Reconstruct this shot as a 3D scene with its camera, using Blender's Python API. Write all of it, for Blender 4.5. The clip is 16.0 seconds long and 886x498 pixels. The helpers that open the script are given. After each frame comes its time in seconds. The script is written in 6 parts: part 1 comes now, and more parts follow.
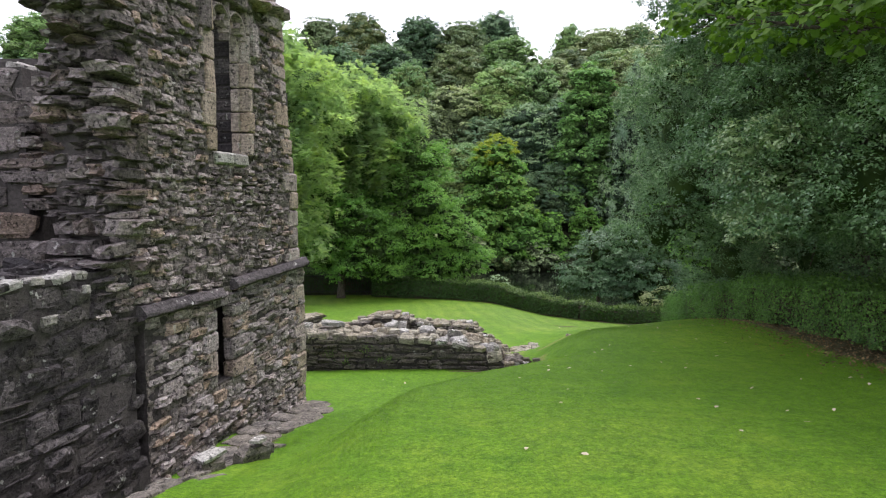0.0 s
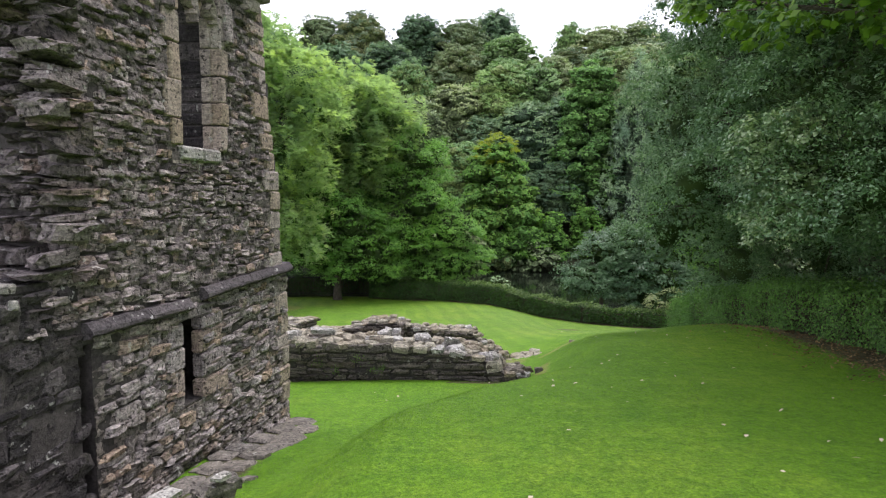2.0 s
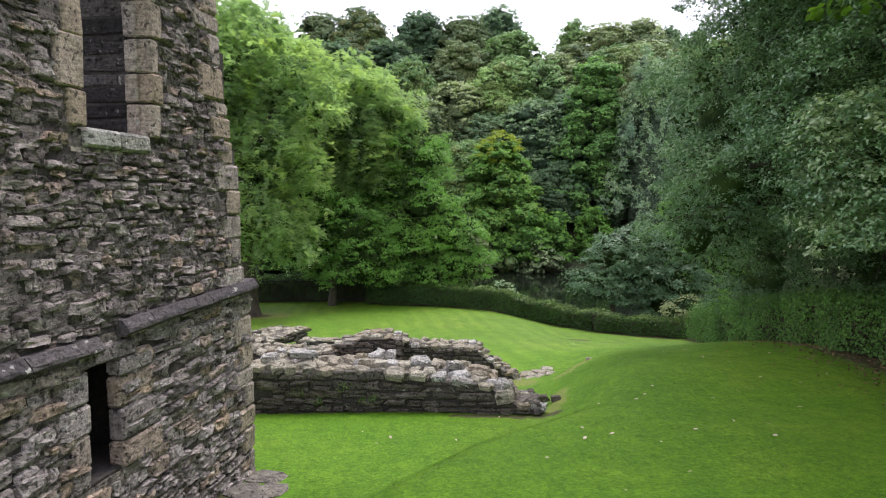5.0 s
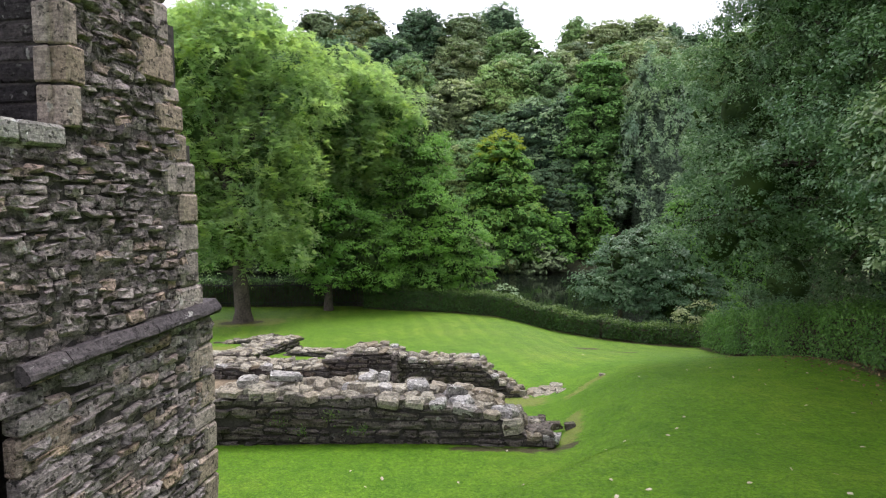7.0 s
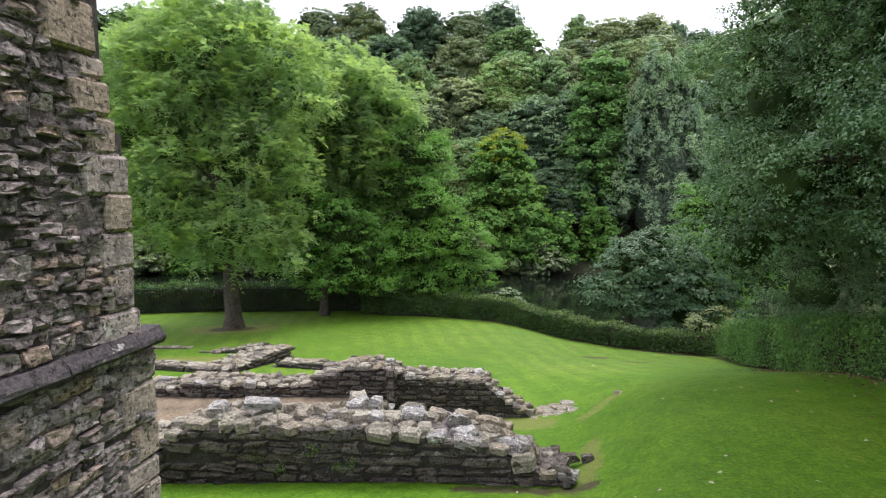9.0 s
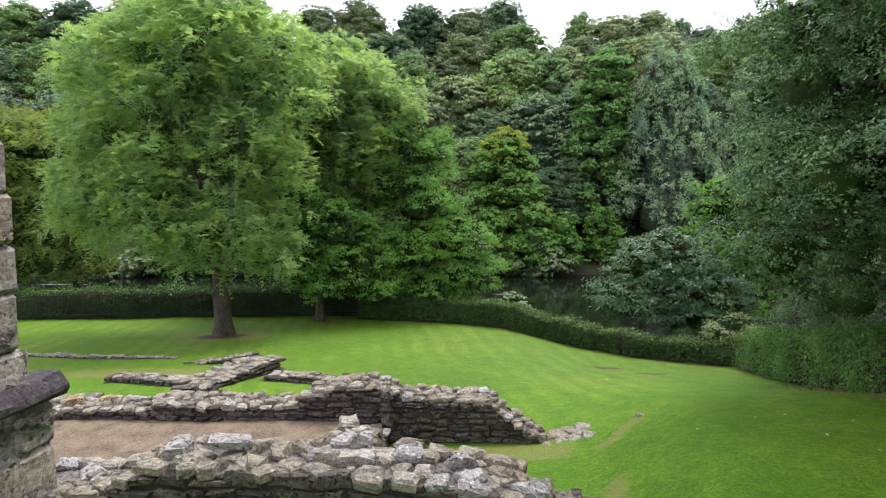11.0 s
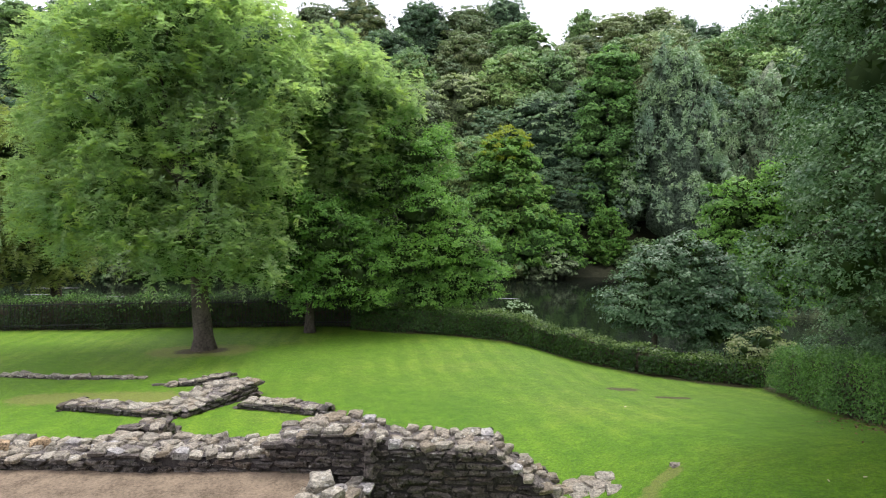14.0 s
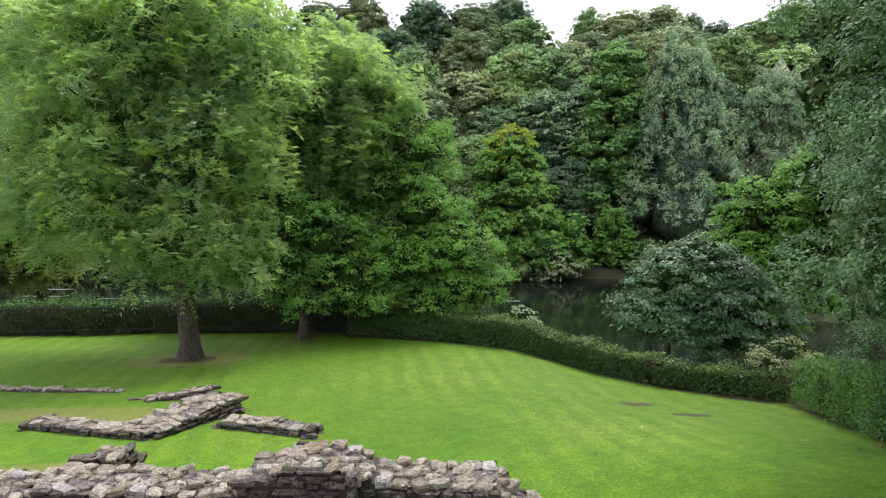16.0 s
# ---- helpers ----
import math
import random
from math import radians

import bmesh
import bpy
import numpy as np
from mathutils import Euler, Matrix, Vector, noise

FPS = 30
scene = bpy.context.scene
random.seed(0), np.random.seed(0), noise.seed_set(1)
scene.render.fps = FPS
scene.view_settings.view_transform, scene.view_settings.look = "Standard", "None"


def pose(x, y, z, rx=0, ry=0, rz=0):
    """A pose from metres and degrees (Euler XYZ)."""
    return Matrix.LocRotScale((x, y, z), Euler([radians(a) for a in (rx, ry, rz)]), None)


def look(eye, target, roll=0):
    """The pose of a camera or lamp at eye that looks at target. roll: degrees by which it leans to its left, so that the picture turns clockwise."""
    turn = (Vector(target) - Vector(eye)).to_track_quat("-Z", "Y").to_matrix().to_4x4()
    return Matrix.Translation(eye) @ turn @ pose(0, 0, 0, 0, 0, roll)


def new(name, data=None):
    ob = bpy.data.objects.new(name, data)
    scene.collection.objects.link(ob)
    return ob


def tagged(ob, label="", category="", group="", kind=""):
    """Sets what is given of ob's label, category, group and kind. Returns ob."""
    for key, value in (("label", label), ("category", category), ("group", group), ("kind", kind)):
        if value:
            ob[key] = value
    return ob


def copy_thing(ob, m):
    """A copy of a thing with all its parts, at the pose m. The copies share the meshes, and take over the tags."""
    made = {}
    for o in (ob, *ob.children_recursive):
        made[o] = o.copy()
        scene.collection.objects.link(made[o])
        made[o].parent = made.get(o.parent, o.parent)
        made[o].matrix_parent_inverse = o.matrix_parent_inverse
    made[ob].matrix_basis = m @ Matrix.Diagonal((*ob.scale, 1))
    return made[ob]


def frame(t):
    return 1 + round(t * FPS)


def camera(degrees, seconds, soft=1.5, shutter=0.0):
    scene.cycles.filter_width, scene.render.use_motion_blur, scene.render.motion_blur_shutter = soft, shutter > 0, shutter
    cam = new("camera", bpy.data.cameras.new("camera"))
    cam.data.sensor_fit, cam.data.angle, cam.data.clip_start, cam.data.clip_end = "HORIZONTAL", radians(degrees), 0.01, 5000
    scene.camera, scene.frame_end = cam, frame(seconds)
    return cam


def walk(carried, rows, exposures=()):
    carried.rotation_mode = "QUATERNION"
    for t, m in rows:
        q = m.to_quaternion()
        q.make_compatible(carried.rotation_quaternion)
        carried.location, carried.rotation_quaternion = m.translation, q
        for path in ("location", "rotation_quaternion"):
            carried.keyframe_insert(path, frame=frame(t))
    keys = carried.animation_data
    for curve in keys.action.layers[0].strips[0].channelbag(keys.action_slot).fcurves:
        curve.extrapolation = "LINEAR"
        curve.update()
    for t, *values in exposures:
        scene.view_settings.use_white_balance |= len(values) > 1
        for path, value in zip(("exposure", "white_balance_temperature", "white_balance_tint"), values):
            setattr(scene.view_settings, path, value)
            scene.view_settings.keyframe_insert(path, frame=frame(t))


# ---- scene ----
# camera: a slow level glide, tilted a little down
cam = camera(72.0, 16.0, 1.1)
TILT = -4.7
PATH = [  # seconds, place, pitch, roll, yaw
    (0.0, 0.000, -0.000, 2.950, 0.00, -0.00, -0.00),
    (0.5, 0.008, 0.132, 2.956, -0.02, 0.03, 0.02),
    (1.0, 0.023, 0.249, 2.954, -0.05, 0.04, 0.01),
    (1.5, 0.048, 0.417, 2.954, -0.06, 0.04, 0.04),
    (2.0, 0.070, 0.660, 2.957, -0.07, 0.03, 0.05),
    (2.5, 0.061, 0.980, 2.963, -0.06, 0.07, 0.08),
    (3.0, 0.075, 1.280, 2.958, -0.08, 0.05, 0.10),
    (3.5, 0.086, 1.551, 2.970, -0.09, 0.04, 0.11),
    (4.0, 0.077, 1.769, 2.970, -0.09, 0.01, 0.13),
    (6.5, 0.056, 2.916, 2.998, -0.19, -0.00, 0.18),
    (7.0, 0.066, 3.213, 3.013, -0.18, 0.02, 0.21),
    (7.5, 0.063, 3.478, 3.021, -0.18, 0.04, 0.24),
    (8.0, 0.054, 3.732, 3.015, -0.17, 0.06, 0.27),
    (8.5, 0.074, 3.973, 3.019, -0.16, 0.07, 0.29),
    (9.0, 0.078, 4.234, 3.020, -0.18, 0.07, 0.30),
    (11.5, 0.067, 5.594, 3.021, -0.20, 0.09, 0.43),
    (12.0, 0.095, 5.850, 3.041, -0.19, 0.09, 0.46),
    (12.5, 0.111, 6.120, 3.057, -0.17, 0.11, 0.49),
    (13.0, 0.134, 6.376, 3.058, -0.19, 0.10, 0.53),
    (13.5, 0.143, 6.632, 3.074, -0.19, 0.10, 0.54),
    (14.0, 0.145, 6.916, 3.088, -0.19, 0.09, 0.55),
    (14.5, 0.176, 7.170, 3.104, -0.20, 0.07, 0.57),
    (15.0, 0.184, 7.445, 3.101, -0.22, 0.04, 0.59),
    (15.5, 0.199, 7.708, 3.095, -0.22, 0.03, 0.67),
    (16.0, 0.217, 7.963, 3.083, -0.19, 0.03, 0.86),
]
walk(cam, [(t, Matrix.Translation((x, y, z)) @ pose(0, 0, 0, TILT) @ pose(0, 0, 0, 90 + a, b, c)) for t, x, y, z, a, b, c in PATH])

# ---- light ----
world = bpy.data.worlds.new("world")
scene.world = world
world.use_nodes = True
wn, wl = world.node_tree.nodes, world.node_tree.links
wn.clear()
w_out = wn.new("ShaderNodeOutputWorld")
w_mix = wn.new("ShaderNodeMixShader")
w_sky = wn.new("ShaderNodeTexSky")
w_sky.sky_type = "NISHITA"
w_sky.sun_disc = False
w_sky.sun_elevation = radians(61.3)
w_sky.sun_rotation = radians(38)
w_clear = wn.new("ShaderNodeBackground")
w_clear.inputs["Strength"].default_value = 0.1
w_cloud = wn.new("ShaderNodeBackground")
w_cloud.inputs["Strength"].default_value = 1.68
w_cloud.inputs["Color"].default_value = (1.0, 0.965, 1.12, 1)
w_mix.inputs[0].default_value = 0.85
wl.new(w_sky.outputs[0], w_clear.inputs["Color"])
wl.new(w_clear.outputs[0], w_mix.inputs[1])
wl.new(w_cloud.outputs[0], w_mix.inputs[2])
wl.new(w_mix.outputs[0], w_out.inputs["Surface"])

sun = new("sun", bpy.data.lights.new("sun", "SUN"))
sun.data.energy = 2.8
sun.data.angle = radians(24)
sun.data.color = (1.0, 0.945, 0.92)
sun.matrix_world = look((14.5, 18.5, 43), (0, 0, 0))
scene.view_settings.exposure = 0.41


# ---- materials ----
def material(name):
    m = bpy.data.materials.new(name)
    m.use_nodes = True
    n, l = m.node_tree.nodes, m.node_tree.links
    return m, n, l, n["Principled BSDF"]


def ramp(n, stops):
    r = n.new("ShaderNodeValToRGB")
    e = r.color_ramp.elements
    while len(e) < len(stops):
        e.new(0.5)
    for i, (p, c) in enumerate(stops):
        e[i].position, e[i].color = p, (*c, 1)
    return r


def noise_node(n, l, coord, scale, detail=4, rough=0.6):
    t = n.new("ShaderNodeTexNoise")
    t.inputs["Scale"].default_value, t.inputs["Detail"].default_value, t.inputs["Roughness"].default_value = scale, detail, rough
    l.new(coord, t.inputs["Vector"])
    return t.outputs["Fac"]


def math_node(n, l, op, a, b):
    t = n.new("ShaderNodeMath")
    t.operation = op
    for i, v in enumerate((a, b)):
        if isinstance(v, (int, float)):
            t.inputs[i].default_value = v
        else:
            l.new(v, t.inputs[i])
    return t.outputs[0]


def mix_node(n, l, fac, a, b, blend="MIX"):
    t = n.new("ShaderNodeMix")
    t.data_type, t.blend_type = "RGBA", blend
    for sock, v in ((t.inputs[0], fac), (t.inputs[6], a), (t.inputs[7], b)):
        if isinstance(v, (int, float)):
            sock.default_value = v
        elif isinstance(v, tuple):
            sock.default_value = (*v, 1)
        else:
            l.new(v, sock)
    return t.outputs[2]


def own_random(n, l):
    a, b = n.new("ShaderNodeObjectInfo"), n.new("ShaderNodeNewGeometry")
    s = math_node(n, l, "ADD", a.outputs["Random"], b.outputs["Random Per Island"])
    return math_node(n, l, "FRACT", s, 0)


def place_coord(n):
    return n.new("ShaderNodeNewGeometry").outputs["Position"]


def step_node(n, l, v, lo, hi):
    t = n.new("ShaderNodeMapRange")
    t.inputs["From Min"].default_value, t.inputs["From Max"].default_value = lo, hi
    t.interpolation_type = "SMOOTHSTEP"
    l.new(v, t.inputs["Value"])
    return t.outputs["Result"]


def stone_material(name, tones, lichen=0.5, moss=0.0, bump=0.6, lichen_tone=(0.62, 0.63, 0.58), pits=0.75):
    """Weathered sandstone: a tone for each stone, grain, dark staining, pale lichen, moss."""
    m, n, l, p = material(name)
    co = place_coord(n)
    k = len(tones)
    base = ramp(n, [(i / max(1, k - 1), c) for i, c in enumerate(tones)])
    l.new(own_random(n, l), base.inputs[0])
    grain = noise_node(n, l, co, 38, 6, 0.75)
    blot = noise_node(n, l, co, 5.5, 5, 0.65)
    col = mix_node(n, l, 0.55, base.outputs[0], ramp_of(n, l, grain, [(0.36, (0.24, 0.235, 0.235)), (0.5, (0.95, 0.94, 0.92)), (0.64, (1.95, 1.88, 1.8))]), "MULTIPLY")
    mp = n.new("ShaderNodeMapping")
    mp.inputs["Scale"].default_value = (9, 9, 55)
    l.new(co, mp.inputs["Vector"])
    bed = noise_node(n, l, mp.outputs[0], 1.0, 4, 0.65)
    col = mix_node(n, l, 0.5, col, ramp_of(n, l, bed, [(0.36, (0.45, 0.44, 0.43)), (0.6, (1.3, 1.27, 1.22))]), "MULTIPLY")
    pit = noise_node(n, l, co, 24, 4, 0.6)
    col = mix_node(n, l, step_node(n, l, pit, 0.43, 0.36), col, mix_node(n, l, pits, col, (0.012, 0.011, 0.011)))
    col = mix_node(n, l, step_node(n, l, blot, 0.52, 0.68), col, mix_node(n, l, 0.4, col, (0.018, 0.017, 0.017)))
    if moss:
        mo = noise_node(n, l, co, 9, 5, 0.7)
        col = mix_node(n, l, math_node(n, l, "MULTIPLY", step_node(n, l, mo, 0.56, 0.7), moss), col, (0.07, 0.085, 0.02))
    sp = noise_node(n, l, co, 17, 3, 0.5)
    wide = noise_node(n, l, co, 2.2, 2, 0.5)
    pale = math_node(n, l, "MULTIPLY", step_node(n, l, sp, 0.62, 0.68), step_node(n, l, wide, 0.45, 0.62))
    col = mix_node(n, l, math_node(n, l, "MULTIPLY", pale, lichen), col, lichen_tone)
    l.new(col, p.inputs["Base Color"])
    p.inputs["Roughness"].default_value = 0.92
    p.inputs["Specular IOR Level"].default_value = 0.25
    h = math_node(n, l, "ADD", math_node(n, l, "MULTIPLY", grain, 0.4), math_node(n, l, "ADD", math_node(n, l, "MULTIPLY", bed, 0.5), math_node(n, l, "ADD", noise_node(n, l, co, 14, 6, 0.7), step_node(n, l, pit, 0.36, 0.46))))
    b = n.new("ShaderNodeBump")
    b.inputs["Strength"].default_value, b.inputs["Distance"].default_value = bump, 0.05
    l.new(h, b.inputs["Height"])
    l.new(b.outputs[0], p.inputs["Normal"])
    return m


def ramp_of(n, l, v, stops):
    r = ramp(n, stops)
    l.new(v, r.inputs[0])
    return r.outputs[0]


def leaf_material(name, tones, yellow=None, through_light=0.35, rough=0.6, patch=0.35, vary=0.0, gloss=0.28):
    """Leaves: a tone for each leaf, broader patches over the crown, some light coming through."""
    m, n, l, p = material(name)
    k = len(tones)
    col = ramp_of(n, l, own_random(n, l), [(i / max(1, k - 1), c) for i, c in enumerate(tones)])
    co = place_coord(n)
    big = noise_node(n, l, co, patch, 3, 0.6)
    col = mix_node(n, l, 0.8, col, ramp_of(n, l, big, [(0.3, (0.6, 0.66, 0.7)), (0.7, (1.35, 1.25, 1.0))]), "MULTIPLY")
    if vary:
        one = n.new("ShaderNodeObjectInfo").outputs["Random"]
        col = mix_node(n, l, 1.0, col, ramp_of(n, l, one, [(0, (1 - vary, 1 - vary * 0.8, 1 - vary * 0.7)), (0.5, (1, 1.05, 0.95)), (1, (1 + vary * 1.2, 1 + vary, 1 + vary * 0.7))]), "MULTIPLY")
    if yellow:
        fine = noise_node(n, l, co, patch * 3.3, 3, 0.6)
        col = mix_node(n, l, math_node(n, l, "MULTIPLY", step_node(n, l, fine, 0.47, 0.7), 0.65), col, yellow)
    l.new(col, p.inputs["Base Color"])
    p.inputs["Roughness"].default_value = rough
    p.inputs["Specular IOR Level"].default_value = gloss
    tr = n.new("ShaderNodeBsdfTranslucent")
    l.new(mix_node(n, l, 1.0, col, (1.08, 1.2, 0.7), "MULTIPLY"), tr.inputs["Color"])
    mx = n.new("ShaderNodeMixShader")
    mx.inputs[0].default_value = through_light
    l.new(p.outputs[0], mx.inputs[1])
    l.new(tr.outputs[0], mx.inputs[2])
    l.new(mx.outputs[0], n["Material Output"].inputs["Surface"])
    return m


def plain_material(name, dark, light, scale, rough=0.85, bump=0.4, dist=0.02):
    m, n, l, p = material(name)
    co = place_coord(n)
    a, b2 = noise_node(n, l, co, scale, 6, 0.7), noise_node(n, l, co, scale * 0.13, 3, 0.6)
    s = math_node(n, l, "ADD", math_node(n, l, "MULTIPLY", a, 0.6), math_node(n, l, "MULTIPLY", b2, 0.4))
    l.new(ramp_of(n, l, s, [(0.35, dark), (0.65, light)]), p.inputs["Base Color"])
    p.inputs["Roughness"].default_value = rough
    p.inputs["Specular IOR Level"].default_value = 0.25
    b = n.new("ShaderNodeBump")
    b.inputs["Strength"].default_value, b.inputs["Distance"].default_value = bump, dist
    l.new(a, b.inputs["Height"])
    l.new(b.outputs[0], p.inputs["Normal"])
    return m


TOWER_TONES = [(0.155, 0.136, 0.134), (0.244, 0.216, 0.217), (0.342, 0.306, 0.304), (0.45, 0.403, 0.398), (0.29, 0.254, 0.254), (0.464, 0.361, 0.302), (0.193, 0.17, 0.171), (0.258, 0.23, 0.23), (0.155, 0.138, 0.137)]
# darker copy of the tower stone: torn end's and inner wall's shade in colour
M_TOWER_SHADED = stone_material("torn_stone", [tuple(v * 0.62 for v in c) for c in TOWER_TONES], 0.6, 0.0, 0.9)
M_TOWER = stone_material("tower_stone", TOWER_TONES, 0.55, 0.0, 0.9)
# damp stone of the side wall; also the painted shade of the window reveals
M_DAMP_AND_SHADE = stone_material("damp_and_shaded_stone", [(0.0285, 0.0266, 0.0291), (0.0632, 0.0572, 0.062), (0.1238, 0.1137, 0.1201), (0.0717, 0.0644, 0.0647), (0.0449, 0.0421, 0.0463)], 0.6, 0.15, 0.9)
M_LOWER = stone_material("lower_stone", [(0.1818, 0.1661, 0.1676), (0.3262, 0.2973, 0.2989), (0.468, 0.4271, 0.4292), (0.2639, 0.2398, 0.2418), (0.4452, 0.3445, 0.2646), (0.3767, 0.3435, 0.3428), (0.2862, 0.2597, 0.2538), (0.212, 0.1929, 0.1922)], 0.6, 0.0, 0.9)
M_ASHLAR = stone_material("dressed_stone", [(0.27, 0.2376, 0.2246), (0.3456, 0.3078, 0.2862), (0.3132, 0.2538, 0.1998), (0.3996, 0.3618, 0.3402)], 0.35, 0.0, 0.35)
M_STRING = stone_material("string_stone", [(0.0652, 0.0594, 0.0656), (0.0923, 0.0835, 0.0898)], 0.5, 0.0, 0.4)
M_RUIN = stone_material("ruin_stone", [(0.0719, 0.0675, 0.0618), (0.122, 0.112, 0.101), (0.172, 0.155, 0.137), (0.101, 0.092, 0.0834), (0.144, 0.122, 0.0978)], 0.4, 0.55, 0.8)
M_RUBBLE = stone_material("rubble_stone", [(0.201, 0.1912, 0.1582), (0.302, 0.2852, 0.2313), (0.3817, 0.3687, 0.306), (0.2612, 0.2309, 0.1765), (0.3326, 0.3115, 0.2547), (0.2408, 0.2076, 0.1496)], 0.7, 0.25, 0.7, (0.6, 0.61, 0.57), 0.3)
M_LICHEN = stone_material("lichen_stone", [(0.32, 0.32, 0.312), (0.4, 0.4, 0.384), (0.264, 0.256, 0.24)], 1.0, 0.0, 0.6, (0.75, 0.76, 0.74))
M_MORTAR = plain_material("mortar", (0.028, 0.025, 0.025), (0.1, 0.09, 0.086), 30, 0.95, 0.8, 0.03)
M_BED_LOW = stone_material("pointed_bed", [(0.2, 0.18, 0.168), (0.23, 0.21, 0.195)], 0.5, 0.0, 0.8)
M_BED_HIGH = stone_material("weathered_bed", [(0.168, 0.1478, 0.1482), (0.1904, 0.1702, 0.1687)], 0.5, 0.0, 0.8)
# bedding of the damp side wall; its dark tone also shades the slit's back
M_BED_DAMP_AND_SHADE = stone_material("damp_and_shaded_bed", [(0.04, 0.037, 0.039), (0.05, 0.046, 0.048)], 0.5, 0.1, 0.8)
M_FILL = stone_material("rubble_fill", [(0.17, 0.158, 0.145), (0.2, 0.185, 0.17)], 0.7, 0.3, 0.8)
M_OCHRE = stone_material("ochre_stone", [(0.33, 0.25, 0.15), (0.38, 0.29, 0.18)], 0.3, 0.1, 0.6)
M_FLAG = stone_material("paving_stone", [(0.13, 0.12, 0.11), (0.18, 0.165, 0.15), (0.15, 0.14, 0.135)], 0.3, 0.2, 0.4)
M_GRAVEL = plain_material("gravel", (0.075, 0.058, 0.038), (0.26, 0.205, 0.14), 26, 0.95, 0.7, 0.02)
M_SOIL = plain_material("soil", (0.03, 0.023, 0.016), (0.085, 0.065, 0.045), 25, 0.95, 0.9, 0.03)
M_BARK = plain_material("bark", (0.025, 0.021, 0.016), (0.14, 0.122, 0.095), 14, 0.95, 1.0, 0.05)
M_IRON = plain_material("painted_iron", (0.012, 0.013, 0.013), (0.03, 0.032, 0.031), 40, 0.5, 0.1, 0.005)
M_DEAD = plain_material("dead_leaf", (0.3, 0.25, 0.17), (0.55, 0.5, 0.4), 20, 0.8, 0.2, 0.005)

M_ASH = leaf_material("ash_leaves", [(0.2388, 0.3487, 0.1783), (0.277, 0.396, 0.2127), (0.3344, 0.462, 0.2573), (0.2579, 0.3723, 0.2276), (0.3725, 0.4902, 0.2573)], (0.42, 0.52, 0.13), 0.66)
M_MAPLE = leaf_material("maple_leaves", [(0.1091, 0.2432, 0.0612), (0.1732, 0.3457, 0.0815), (0.2408, 0.4685, 0.1021), (0.1423, 0.2854, 0.0919)], None, 0.48)
M_DARKTREE = leaf_material("lime_leaves", [(0.0435, 0.1159, 0.0255), (0.0725, 0.1702, 0.034), (0.1018, 0.2245, 0.0425)], None, 0.48)
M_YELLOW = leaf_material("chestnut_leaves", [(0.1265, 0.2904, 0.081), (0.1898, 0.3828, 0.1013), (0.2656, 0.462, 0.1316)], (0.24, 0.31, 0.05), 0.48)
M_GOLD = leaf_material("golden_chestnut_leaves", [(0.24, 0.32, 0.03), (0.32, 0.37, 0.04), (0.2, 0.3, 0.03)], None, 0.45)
M_SILVER = leaf_material("willow_leaves", [(0.1771, 0.291, 0.1613), (0.253, 0.3795, 0.2352), (0.3416, 0.4681, 0.3226)], None, 0.25)
M_SHRUB = leaf_material("grey_shrub_leaves", [(0.0505, 0.1198, 0.0525), (0.086, 0.1768, 0.0828), (0.1769, 0.2845, 0.1726)], None, 0.2, 0.42)
M_ALDER = leaf_material("alder_leaves", [(0.0683, 0.1448, 0.0655), (0.1026, 0.2025, 0.0911), (0.1503, 0.2678, 0.1275), (0.2255, 0.3402, 0.2275)], None, 0.28, 0.45, 0.7, 0.0, 0.4)
# lit copy of the alder leaves: daylight on one bough put into the colour
M_ALDER_LIT = leaf_material("lit_alder_leaves", [(0.1584, 0.2508, 0.1188), (0.2376, 0.3432, 0.1848), (0.33, 0.4356, 0.2772)], None, 0.3, 0.3, 0.7, 0.0, 0.6)
M_SYC = leaf_material("sycamore_leaves", [(0.0961, 0.1856, 0.0247), (0.1442, 0.2621, 0.0371), (0.0721, 0.142, 0.0371)], None, 0.45, 0.45, 1.0)
M_WOOD_A = leaf_material("wood_leaves", [(0.12, 0.222, 0.1037), (0.186, 0.306, 0.1296), (0.258, 0.39, 0.1872)], None, 0.25, 0.6, 0.12, 0.3)
M_WOOD_B = leaf_material("wood_leaves_dark", [(0.0762, 0.148, 0.0954), (0.1271, 0.2182, 0.1363), (0.1906, 0.283, 0.1873)], None, 0.22, 0.6, 0.12, 0.3)
M_WOOD_C = leaf_material("wood_leaves_olive", [(0.1562, 0.2188, 0.1222), (0.2188, 0.2937, 0.1654), (0.3, 0.3625, 0.23)], None, 0.22, 0.6, 0.12, 0.3)
# inner ash leaves, toned down to carry the shade inside the crown
M_ASH_SHADE = leaf_material("inner_ash_shade", [(0.07, 0.133, 0.042), (0.119, 0.21, 0.0675)], None, 0.3, 0.9, 3.0)
M_LIME = leaf_material("bank_lime_leaves", [(0.1205, 0.2594, 0.0875), (0.1772, 0.3481, 0.1137), (0.241, 0.4368, 0.1487)], None, 0.4)
M_CREAM = leaf_material("cream_leaves", [(0.22, 0.29, 0.12), (0.33, 0.39, 0.2), (0.45, 0.48, 0.3)], None, 0.35)
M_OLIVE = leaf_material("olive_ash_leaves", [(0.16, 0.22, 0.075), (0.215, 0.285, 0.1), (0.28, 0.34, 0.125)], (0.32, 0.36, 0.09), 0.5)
# the shade within a crown is put into the dark tones of its inner leaves
M_SHADE = leaf_material("inner_leaves_shade", [(0.025, 0.05, 0.012), (0.04, 0.075, 0.018)], None, 0.1, 0.9, 3.0)


